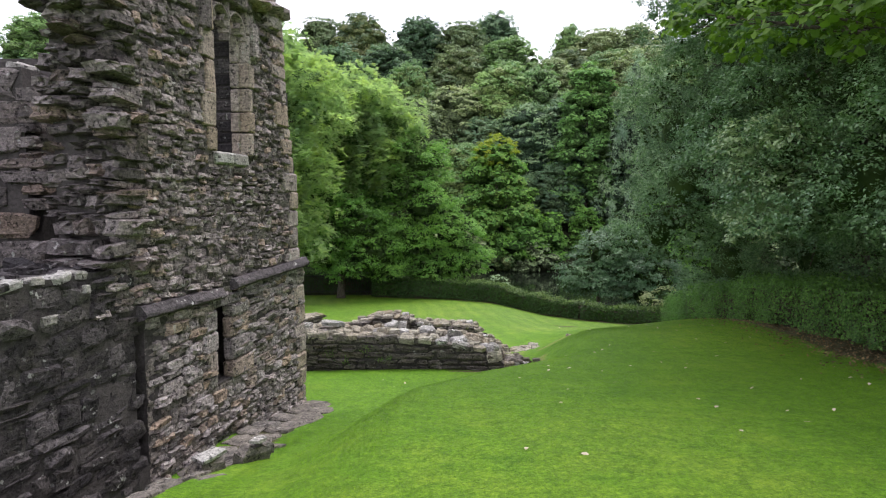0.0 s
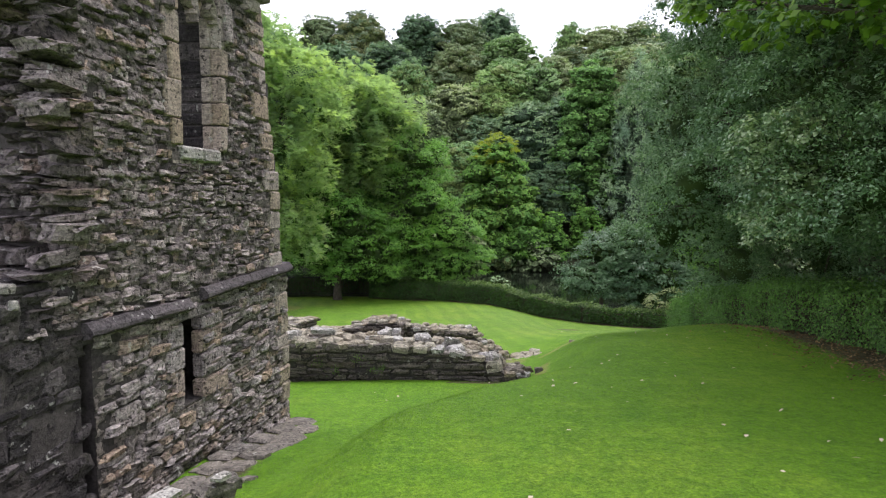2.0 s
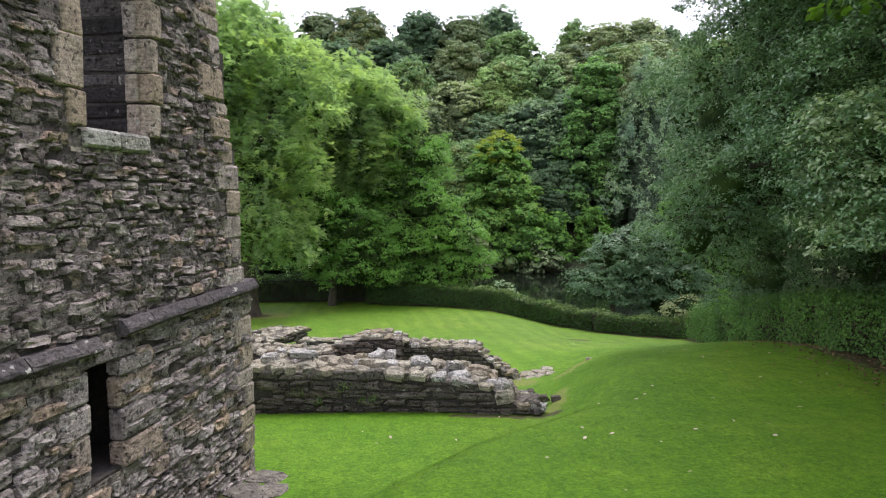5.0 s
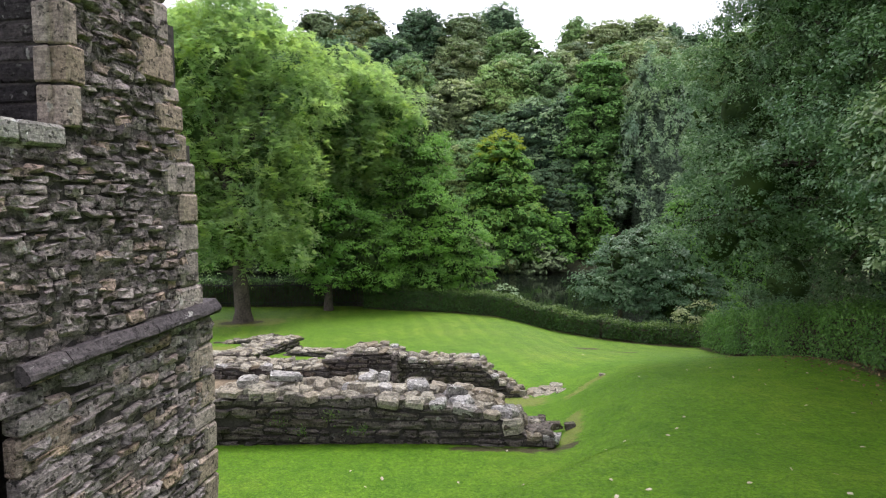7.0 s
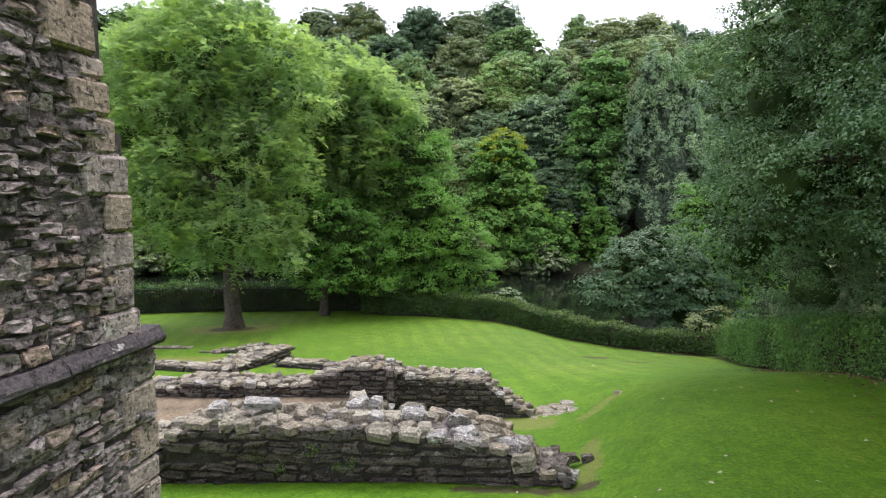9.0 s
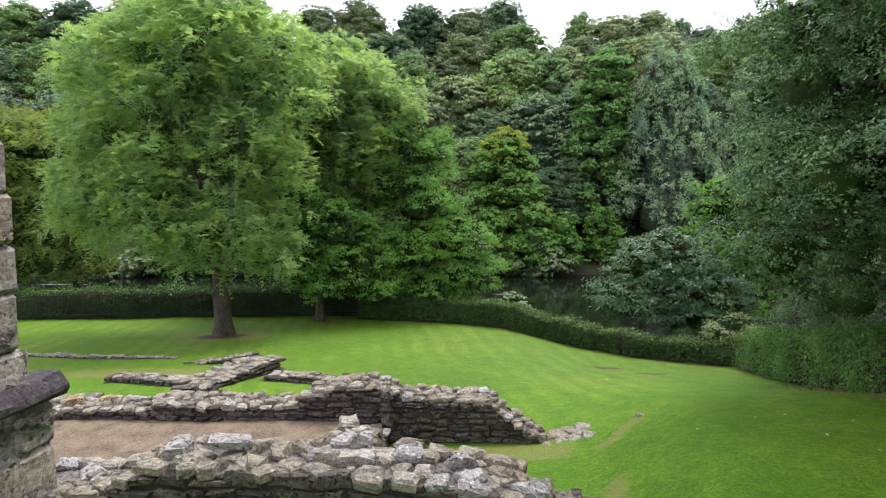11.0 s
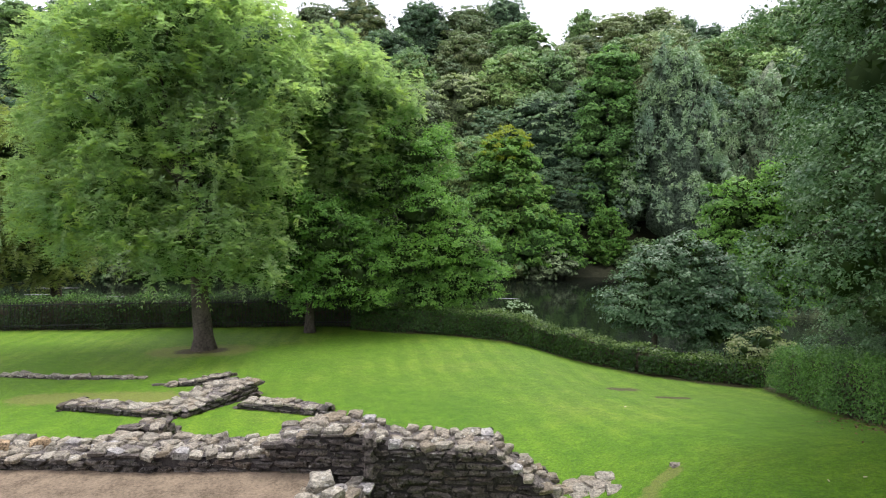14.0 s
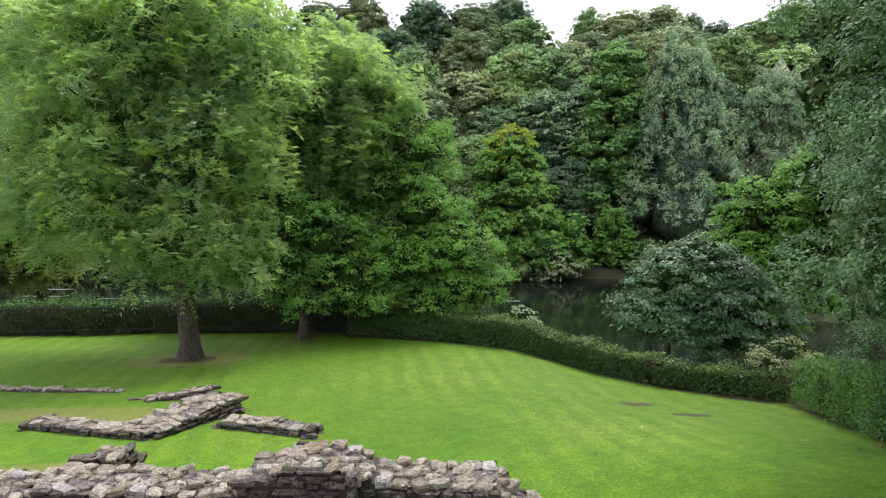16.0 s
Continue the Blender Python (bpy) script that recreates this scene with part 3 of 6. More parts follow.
# ---- foliage helpers ----
def leaf_mesh(name, pts, nrm, size, aspect=0.55, mat=None, broad=False):
    """Small pointed leaves at points with normals; broad: four-cornered, a little folded."""
    n = len(pts)
    r = RNG.normal(0, 1, (n, 3))
    t = np.cross(nrm, r)
    t /= np.linalg.norm(t, axis=1, keepdims=True) + 1e-9
    b = np.cross(nrm, t)
    s = (size * RNG.uniform(0.65, 1.35, n))[:, None]
    droop = nrm * s * 0.12
    if broad:
        v = np.stack([pts + t * s * 0.5 - droop, pts + b * s * aspect * 0.5, pts - t * s * 0.5 - droop, pts - b * s * aspect * 0.5], 1)
        me = poly_mesh(name, v, np.arange(4 * n).reshape(n, 4))
    else:
        v = np.stack([pts + t * s * 0.6 - droop, pts - t * s * 0.45 + b * s * aspect * 0.55, pts - t * s * 0.45 - b * s * aspect * 0.55], 1)
        me = poly_mesh(name, v, np.arange(3 * n).reshape(n, 3))
    if mat:
        me.materials.append(mat)
    return me


def crown_points(lobes, per_m2, clump_r, leaves, flat=0.6, under=-0.75, up=0.55, face=(0, -1, 0), back=0.35, mess=0.3):
    """Leaf points in clumps over the outside of a set of rounded lobes (x, y, z, rx, ry, rz)."""
    lob = np.array(lobes, float)
    pts, nrm = [], []
    for i, (cx, cy, cz, rx, ry, rz) in enumerate(lob):
        rm = (rx * ry * rz) ** (1 / 3)
        n = max(6, int(4 * math.pi * rm * rm * per_m2))
        d = RNG.normal(0, 1, (n, 3))
        d /= np.linalg.norm(d, axis=1, keepdims=True)
        d = d[d[:, 2] > under]
        d = d[(d @ np.array(face) > -0.3) | (RNG.random(len(d)) < back)]
        rad = RNG.uniform(0.72, 1.06, (len(d), 1)) + 0.1 * np.sin(d[:, :1] * 5 + i) * np.cos(d[:, 2:] * 6 + i * 2)
        c = lob[i, :3] + d * rad * lob[i, 3:]
        q = (c[:, None] - lob[None, :, :3]) / lob[None, :, 3:]
        inside = (np.linalg.norm(q, axis=2) < 0.72).any(axis=1)
        c, d = c[~inside], d[~inside]
        if not len(c):
            continue
        g = RNG.normal(0, 1, (len(c), leaves, 3))
        g /= np.linalg.norm(g, axis=2, keepdims=True)
        g[:, :, 2] = np.where(g[:, :, 2] < -0.25, -g[:, :, 2], g[:, :, 2])
        cr = clump_r * RNG.uniform(0.4, 1.6, (len(c), 1, 1)) * RNG.uniform(0.4, 1.15, (len(c), leaves, 1))
        p = c[:, None] + g * cr * np.array([1.0, 1.0, flat]) * RNG.uniform(0.75, 1.25, (len(c), 1, 3))
        nn = g * 0.75 + d[:, None] * 0.4 + np.array([0, 0, up]) + RNG.normal(0, mess, g.shape)
        pts.append(p.reshape(-1, 3))
        nrm.append(nn.reshape(-1, 3))
    p, nn = np.vstack(pts), np.vstack(nrm)
    return p, nn / (np.linalg.norm(nn, axis=1, keepdims=True) + 1e-9)


def spray_mesh(name, centres, outward, mat, sprays=4, pairs=5, reach=0.36, leaf=0.12, width=0.036):
    """Feathery compound leaves: sprays that leave each centre outwards and droop, with pointed leaflets in pairs along them."""
    n = len(centres)
    a = outward[:, None] * 0.55 + RNG.normal(0, 0.75, (n, sprays, 3)) + np.array([0, 0, 0.2])
    a /= np.linalg.norm(a, axis=2, keepdims=True)
    side = np.cross(a, np.array([0, 0, 1.0]))
    side /= np.linalg.norm(side, axis=2, keepdims=True) + 1e-6
    ln = reach * RNG.uniform(0.55, 1.25, (n, sprays, 1))
    tri = []
    for k in range(pairs):
        t = (k + 1) / pairs
        q = centres[:, None] + a * ln * t - np.array([0, 0, 1.0]) * ln * 0.45 * t * t
        for sgn in (-1, 1):
            tip = q + (side * sgn * 0.8 + a * 0.6) * leaf * (1.1 - 0.35 * t) * RNG.uniform(0.7, 1.2, (n, sprays, 1)) - np.array([0, 0, 1.0]) * leaf * RNG.uniform(0.0, 0.5, (n, sprays, 1))
            tri.append(np.stack([q + a * width * 0.6, tip, q - a * width * 0.6 + side * sgn * leaf * 0.2], 2))
    v = np.stack(tri, 2).reshape(-1, 3)
    me = poly_mesh(name, v, np.arange(len(v)).reshape(-1, 3))
    me.materials.append(mat)
    return me


def boughs(lobes, r0, r1, cover=1.0, droop=0.0):
    """Smaller rounded masses of leaves over the outside of the large forms of a crown."""
    lob = np.array(lobes, float)
    out = []
    for i, (cx, cy, cz, rx, ry, rz) in enumerate(lob):
        rm = (rx * ry * rz) ** (1 / 3)
        n = int(max(5, cover * 4 * rm * rm / (0.5 * (r0 + r1)) ** 2))
        k = np.arange(n) + RNG.uniform(0, 1)
        w = k * 2.39996 + RNG.normal(0, 0.35, n)
        h = np.clip(1 - 2 * (k + 0.5) / (n + 1) + RNG.normal(0, 0.12, n), -1, 1)
        q = np.sqrt(1 - h * h)
        u = np.stack([q * np.cos(w), q * np.sin(w), h], -1)
        c = lob[i, :3] + u * lob[i, 3:] * RNG.uniform(0.68, 1.0, (n, 1))
        deep = (np.linalg.norm((c[:, None] - lob[None, :, :3]) / lob[None, :, 3:], axis=2) < 0.6).any(axis=1)
        for p in c[~deep]:
            r = RNG.uniform(r0, r1) * (0.7 if RNG.random() < 0.3 else 1.0)
            out.append((p[0], p[1], p[2] - droop * r, r * RNG.uniform(0.9, 1.25), r * RNG.uniform(0.9, 1.25), r * RNG.uniform(0.6, 0.95)))
    return out


def core_mesh(name, lobes, k=0.74, fine=2):
    """The dense inside of a crown, its shade put into dark tones: an uneven closed shape in each lobe."""
    pieces = []
    for cx, cy, cz, rx, ry, rz in lobes:
        bm = bmesh.new()
        bmesh.ops.create_icosphere(bm, subdivisions=fine, radius=1.0)
        v = np.array([list(w.co) for w in bm.verts])
        f = np.array([[w.index for w in t.verts] for t in bm.faces])
        bm.free()
        v = v * (1 + RNG.normal(0, 0.09, (len(v), 1)))
        pieces.append((v * np.array([rx, ry, rz]) * k + np.array([cx, cy, cz]), f))
    return poly_mesh(name, *join(pieces))


def limbs(base, lobes, r0, fork, lean=0.0, twigs=3):
    """A trunk that tapers up to the fork, with a limb into each lobe."""
    b = Vector(base)
    top = Vector(fork)
    mid = b.lerp(top, 0.5) + Vector((lean, 0, 0))
    pieces = [tube([b - Z * 0.3, b + Z * 0.02, b + Z * 0.35, mid, top], [r0 * 1.8, r0 * 1.4, r0 * 1.05, r0 * 0.9, r0 * 0.72], 12, 0.16)]
    for cx, cy, cz, rx, ry, rz in lobes:
        e = Vector((cx, cy, cz + rz * 0.55))
        s = b.lerp(top, 0.86) if RNG.random() < 0.4 else top
        m1 = s.lerp(e, 0.4) + Vector((RNG.normal(0, 0.2), RNG.normal(0, 0.2), (e - s).length * 0.08))
        pieces.append(tube([s - Z * 0.1, m1, e], [r0 * 0.5, r0 * 0.3, r0 * 0.06], 7, 0.1))
        for _ in range(twigs):
            o = Vector((RNG.normal(0, rx * 0.5), RNG.normal(0, ry * 0.5), RNG.uniform(-0.3, 0.6) * rz))
            pieces.append(tube([m1, m1.lerp(Vector((cx, cy, cz)) + o, 0.6) + Z * 0.15, Vector((cx, cy, cz)) + o * 0.8], [r0 * 0.2, r0 * 0.12, r0 * 0.03], 5, 0.1))
    return poly_mesh("trunk", *join(pieces))


def tree(name, label, base, lobes, mat, r0, fork, per_m2, clump_r, leaves, size, aspect=0.5, category="tree", core=0.7, far=False, broad=False, bough=None, inner=M_SHADE, feathery=False, **kw):
    root = thing(name, base, label, category)
    part("trunk", limbs(base, lobes, r0, fork, 0.0, 0 if far else 3), M_BARK, root, "grey-brown ridged bark")
    masses = boughs(lobes, *bough) if bough else lobes
    p, nn = crown_points(masses, per_m2, clump_r, leaves, **kw)
    crown = part("crown", spray_mesh("crown", p, nn, mat) if feathery else leaf_mesh("crown", p, nn, size, aspect, mat, broad), mat, root)
    if far:
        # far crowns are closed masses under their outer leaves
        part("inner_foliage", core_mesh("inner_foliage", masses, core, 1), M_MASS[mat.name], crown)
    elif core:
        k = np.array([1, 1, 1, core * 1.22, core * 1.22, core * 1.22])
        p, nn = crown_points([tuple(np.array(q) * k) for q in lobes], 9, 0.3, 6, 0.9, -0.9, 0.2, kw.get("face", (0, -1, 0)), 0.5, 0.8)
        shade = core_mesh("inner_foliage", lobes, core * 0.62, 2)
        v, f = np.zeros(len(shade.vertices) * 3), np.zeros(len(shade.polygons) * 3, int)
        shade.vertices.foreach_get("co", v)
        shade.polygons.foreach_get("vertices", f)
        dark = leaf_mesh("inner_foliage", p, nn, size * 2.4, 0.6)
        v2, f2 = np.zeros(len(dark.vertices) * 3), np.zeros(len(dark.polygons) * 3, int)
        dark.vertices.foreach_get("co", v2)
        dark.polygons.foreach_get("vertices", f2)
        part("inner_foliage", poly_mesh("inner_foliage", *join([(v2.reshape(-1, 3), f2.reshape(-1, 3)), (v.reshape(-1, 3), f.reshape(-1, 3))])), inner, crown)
    return root


# ---- the ruined tower ----
def tower_x(y):
    return -2.3 + 0.18 * (y - 6.07)


TF = Face((tower_x(1.5), 1.5), (tower_x(8.33), 8.33))


def U(y):
    return (y - 1.5) * math.hypot(1, 0.18)


def wall_end(z):
    """Where the tower's corner stands, by height: upright below the string course, stepping in above."""
    return float(np.interp(z, (0, 2.04, 2.1, 3.36, 3.4, 4.3, 5.4), (8.32, 8.3, 8.18, 8.1, 8.02, 7.86, 7.76)))


def wall_start(z):
    """The torn left end of the high wall."""
    return float(np.interp(z, (2.3, 2.7, 3.3, 3.6, 4.1, 4.5, 5.6), (4.5, 4.78, 4.82, 4.75, 4.78, 4.62, 4.5)))


def wall_top(y):
    return float(np.interp(y, (4.5, 5.4, 6.6, 7.3, 7.8), (5.75, 5.9, 5.75, 5.45, 5.3)))


SLIT = (6.11, 6.42, 1.04, 1.84)
WINDOW = (6.2, 6.86, 3.42, 5.0)
tower = thing("ruined_tower", (tower_x(6), 6, 0), "tall ruined tower wall of dark weathered rubble stone with a traceried window", "ruin", kind="structure")


def core_blocks(blocks, thick, inset):
    bm = bmesh.new()
    for y0, y1, z0, z1 in blocks:
        c = [(U(y0), -thick), (U(y1), -thick), (U(y1), -inset), (U(y0), -inset)]
        box_bm(bm, [TF.at(u, d, z0) for u, d in c] + [TF.at(u, d, z1) for u, d in c])
    return bm


lower_wall = part("lower_wall", core_blocks([(5.05, 8.27, -0.4, 1.04), (5.05, 6.11, 1.04, 1.84), (6.78, 8.27, 1.04, 1.84), (5.05, 8.25, 1.84, 2.12)], 0.85, 0.035), M_MORTAR, tower)
upper_wall = part("upper_wall", core_blocks([(4.85, 8.1, 2.12, 3.42), (4.85, 6.16, 3.42, 4.4), (6.88, 7.95, 3.42, 4.3), (4.75, 6.16, 4.4, 5.0), (6.88, 7.82, 4.3, 5.0), (4.7, 7.72, 5.0, 5.3), (4.8, 7.2, 5.3, 5.6)], 0.62, 0.035), M_MORTAR, tower)
side_wall = part("side_wall", core_blocks([(1.5, 4.92, -0.4, 2.4), (4.92, 5.05, 1.9, 2.4), (4.92, 5.05, -0.4, 0.7)], 0.95, 0.03), M_MORTAR, tower, "dark damp lower stretch of wall with a flat broken top")


def slit_free(y, z, m=0.1):
    return not (SLIT[0] - m < y < SLIT[1] + m and SLIT[2] - 0.06 < z < SLIT[3] + 0.05)


def window_free(y, z):
    return not (WINDOW[0] - 0.2 < y < WINDOW[1] + 0.15 and WINDOW[2] - 0.13 < z < WINDOW[3] + 0.25)


def yy(u):
    return 1.5 + u / math.hypot(1, 0.18)


def bed(name, parent, y0, y1, z0, z1, keep, mat, step=0.022, deep=0.05):
    """The uneven bedding between the stones: hollowed and layered, with holes where stones have weathered out."""
    nu, nz = int((U(y1) - U(y0)) / step), int((z1 - z0) / step)
    vs, fs = [], []
    for j in range(nz + 1):
        for i in range(nu + 1):
            u, z = U(y0) + i * step, z0 + j * step
            q = Vector((u, z, z0))
            layer = 1 - abs(noise.noise(Vector((u * 3.4, z * 13 + 0.6 * noise.noise(q * 5), 2.0)))) * 2
            d = 0.018 * noise.noise(q * 3.1) + 0.022 * layer + 0.012 * noise.noise(Vector((u * 14, z * 26, 4.0)))
            hole = noise.noise(Vector((u * 5.2, z * 8.5, 7.0)))
            d -= deep * max(0.0, min(1.0, (hole - 0.28) * 5))
            vs.append(TF.at(u, d - 0.042, z))
    for j in range(nz):
        for i in range(nu):
            if keep(U(y0) + (i + 0.5) * step, z0 + (j + 0.5) * step):
                o = j * (nu + 1) + i
                fs.append((o, o + 1, o + nu + 2, o + nu + 1))
    me = poly_mesh(name, [tuple(v) for v in vs], fs)
    return part(name, me, mat, parent)


def in_low(u, z):
    return 5.05 < yy(u) < wall_end(z) - 0.03 and not (SLIT[0] - 0.02 < yy(u) < SLIT[1] + 0.02 and SLIT[2] < z < SLIT[3])


def in_high(u, z):
    return wall_start(z) + 0.12 < yy(u) < wall_end(z) - 0.05 and z < wall_top(yy(u)) - 0.12 and not (WINDOW[0] - 0.05 < yy(u) < WINDOW[1] + 0.05 and WINDOW[2] - 0.05 < z < WINDOW[3] + 0.1)


bed("wall_bed", lower_wall, 5.05, 8.32, -0.1, 2.05, in_low, M_BED_LOW)
bed("wall_bed", upper_wall, 4.7, 8.2, 2.08, 5.6, in_high, M_BED_HIGH)
bed("wall_bed", side_wall, 2.2, 4.92, 0.2, 2.38, lambda u, z: yy(u) < 4.9, M_BED_DAMP_AND_SHADE, 0.04, 0.05)
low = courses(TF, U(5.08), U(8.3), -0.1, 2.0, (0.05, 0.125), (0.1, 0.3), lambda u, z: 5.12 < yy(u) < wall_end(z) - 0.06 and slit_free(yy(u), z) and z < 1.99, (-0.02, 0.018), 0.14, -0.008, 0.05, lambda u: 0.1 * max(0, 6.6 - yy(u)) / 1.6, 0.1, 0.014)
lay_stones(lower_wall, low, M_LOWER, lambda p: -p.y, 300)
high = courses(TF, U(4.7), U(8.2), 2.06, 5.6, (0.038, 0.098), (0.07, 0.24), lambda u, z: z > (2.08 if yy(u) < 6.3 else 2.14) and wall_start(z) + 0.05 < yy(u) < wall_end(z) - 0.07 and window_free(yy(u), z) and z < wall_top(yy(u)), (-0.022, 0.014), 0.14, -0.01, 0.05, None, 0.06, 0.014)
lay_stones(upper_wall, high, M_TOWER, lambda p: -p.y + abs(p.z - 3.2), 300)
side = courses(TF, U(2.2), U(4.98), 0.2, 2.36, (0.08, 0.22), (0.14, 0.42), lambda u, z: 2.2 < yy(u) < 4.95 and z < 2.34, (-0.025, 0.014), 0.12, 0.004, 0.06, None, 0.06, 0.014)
lay_stones(side_wall, side, M_DAMP_AND_SHADE, lambda p: -p.y, 260)
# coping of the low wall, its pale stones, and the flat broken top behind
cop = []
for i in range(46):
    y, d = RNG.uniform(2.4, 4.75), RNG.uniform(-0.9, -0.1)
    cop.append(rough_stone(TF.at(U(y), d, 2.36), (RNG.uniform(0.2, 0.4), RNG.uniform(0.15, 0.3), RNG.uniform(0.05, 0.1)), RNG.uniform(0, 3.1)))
lay_stones(side_wall, cop, M_DAMP_AND_SHADE, None, 46, "coping_stone")
pale = [rough_stone(TF.at(U(y), -0.08, 2.37), (w, 0.14, 0.06), 1.4) for y, w in ((3.8, 0.2), (4.02, 0.16), (4.22, 0.2), (4.4, 0.15))]
lay_stones(side_wall, pale, M_LICHEN, None, 9, "coping_stone")
lay_stones(side_wall, [(TF.at(U(4.02), 0.03, 2.14), TF.u * 0.12, TF.n * 0.035, Z * 0.07), (TF.at(U(4.36), 0.03, 2.3), TF.u * 0.06, TF.n * 0.035, Z * 0.07)], M_LICHEN, None, 9, "lichen_patch")

# torn end of the high wall: flat stones left sticking out where the next wall broke off
torn = []
z = 2.44
while z < 5.5:
    h = RNG.uniform(0.05, 0.1) if RNG.random() < 0.6 else RNG.uniform(0.1, 0.19)
    d = RNG.uniform(-0.06, 0.02)
    hollow = 0.09 * max(0.0, noise.noise((z * 1.9, 3.0, 0.5)))
    while d > -0.62:
        w = RNG.uniform(0.1, 0.28)
        jut = RNG.uniform(0.0, 0.06) + (RNG.uniform(0.06, 0.14) if RNG.random() < 0.2 and h < 0.11 else 0) - hollow
        jut *= 1 if d > -0.4 else 0.3
        n_out = Vector(-TF.u) + Z * RNG.normal(0, 0.1) + TF.n * RNG.normal(0, 0.16)
        p = TF.at(U(wall_start(z) + 0.3 - 0.1 * (d + 0.5)), d - w / 2 + 0.06, z + h / 2 + RNG.normal(0, 0.012))
        torn.append((p, (TF.n + Z * RNG.normal(0, 0.08)) * (w * 0.97), n_out * (0.3 + jut), Z * h * RNG.uniform(0.8, 1.0)))
        d -= w
    z += h
lay_stones(upper_wall, torn, M_TOWER_SHADED, lambda p: -p.x, 200, "torn_stone")
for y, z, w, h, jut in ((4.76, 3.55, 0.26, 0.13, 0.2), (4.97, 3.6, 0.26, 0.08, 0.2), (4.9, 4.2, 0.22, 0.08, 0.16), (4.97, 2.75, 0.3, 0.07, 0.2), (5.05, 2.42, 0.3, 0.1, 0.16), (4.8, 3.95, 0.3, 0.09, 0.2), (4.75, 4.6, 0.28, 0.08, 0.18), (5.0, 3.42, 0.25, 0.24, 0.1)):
    lay_stones(upper_wall, [(TF.at(U(y), -0.14, z), TF.u * w, (TF.n * 1.0 - TF.u * 0.6) * (0.14 + jut * 0.4), Z * h)], M_TOWER_SHADED, None, 1, "corbel_stone")

def string_piece(y0, y1, z0, z1):
    """One length of moulded string course with a sloping top."""
    bm = bmesh.new()
    k = 7
    prof = ((-0.1, 0.065), (0.02, 0.062), (0.068, 0.005), (0.072, -0.02), (0.045, -0.045), (0.0, -0.058), (-0.1, -0.058))
    rings = []
    for i in range(k + 1):
        t = i / k
        zz = z0 + (z1 - z0) * t
        rings.append([bm.verts.new(TF.at(U(y0 + (y1 - y0) * t), d + RNG.normal(0, 0.003), zz + v + RNG.normal(0, 0.003))) for d, v in prof])
    for a, b in zip(rings, rings[1:]):
        for j in range(len(prof)):
            jj = (j + 1) % len(prof)
            bm.faces.new((a[j], b[j], b[jj], a[jj]))
    bm.faces.new(rings[0])
    bm.faces.new(rings[-1][::-1])
    bmesh.ops.recalc_face_normals(bm, faces=bm.faces)
    return bm


for y0, y1, z0, z1 in ((4.96, 5.62, 2.0, 1.99), (5.628, 6.2, 1.99, 1.98), (6.43, 6.72, 2.04, 2.05), (6.728, 7.5, 2.05, 2.07), (7.508, 8.32, 2.07, 2.09)):
    part("string_course", string_piece(y0, y1, z0, z1), M_STRING, tower, "dark sloping moulded string course")


def dressed(parent, name, y0, y1, z0, z1, d0, d1, mat=None, bevel=0.012, label=""):
    bm = bmesh.new()
    c = [(U(y0), d0), (U(y1), d0), (U(y1), d1), (U(y0), d1)]
    box_bm(bm, [TF.at(u, d, z0) + Vector(RNG.normal(0, 0.005, 3)) for u, d in c] + [TF.at(u, d, z1) + Vector(RNG.normal(0, 0.005, 3)) for u, d in c])
    bmesh.ops.recalc_face_normals(bm, faces=bm.faces)
    bmesh.ops.bevel(bm, geom=bm.edges[:], offset=bevel, segments=1, affect="EDGES")
    return part(name, bm, mat or M_ASHLAR, parent, label)


# corner stones, dressed
z = 0.0
i = 0
while z < 5.25:
    h = RNG.uniform(0.13, 0.3)
    if not 2.0 < z + h / 2 < 2.14:
        w = (0.34 if i % 2 else 0.2) * RNG.uniform(0.85, 1.15)
        e = wall_end(z + h / 2) + RNG.uniform(-0.02, 0.008)
        dressed(tower, "quoin", e - w, e, z, z + h - 0.01, -0.3, RNG.uniform(-0.006, 0.012), M_ASHLAR, 0.02)
    z += h
    i += 1


# slit: reveal stones on both sides, lintel
slit = part("slit_window", core_blocks([(5.95, 6.58, 0.98, 1.02)], 0.6, 0.02), M_BED_LOW, tower, "narrow tall slit opening in the wall")
for s, (ya, yb) in enumerate(((5.92, 6.11), (6.42, 6.8))):
    z = 1.03
    while z < 1.8:
        h = min(RNG.uniform(0.12, 0.24), 1.84 - z)
        e = RNG.uniform(-0.06, 0.06)
        dressed(slit, "reveal_stone", ya + (e if s == 0 else -0.012), yb + (e if s else 0.012), z, z + h - 0.008, -0.13 if s else -0.6, 0.0 + RNG.uniform(-0.008, 0.016), M_LOWER, 0.02)
        z += h
# added panel behind the slit, coloured dark for the unlit inside
part("slit_back", core_blocks([(6.0, 6.95, 0.98, 1.9)], 1.1, 0.7), M_BED_DAMP_AND_SHADE, slit)
dressed(slit, "lintel", 5.96, 6.58, 1.845, 1.965, -0.6, 0.012, M_LOWER)

# upper window: sill, jamb stones, mullion-less tracery head with cusps, hood mould stops
win = part("window", core_blocks([(6.1, 6.92, 3.27, 3.3)], 0.8, 0.03), M_ASHLAR, tower, "tall window opening with a stone tracery head")
for a, b in ((6.19, 6.52), (6.53, 6.84)):
    dressed(win, "sill", a, b, 3.3, 3.43, -0.5, 0.012, M_LICHEN, 0.02, "pale lichen-covered sill stone")
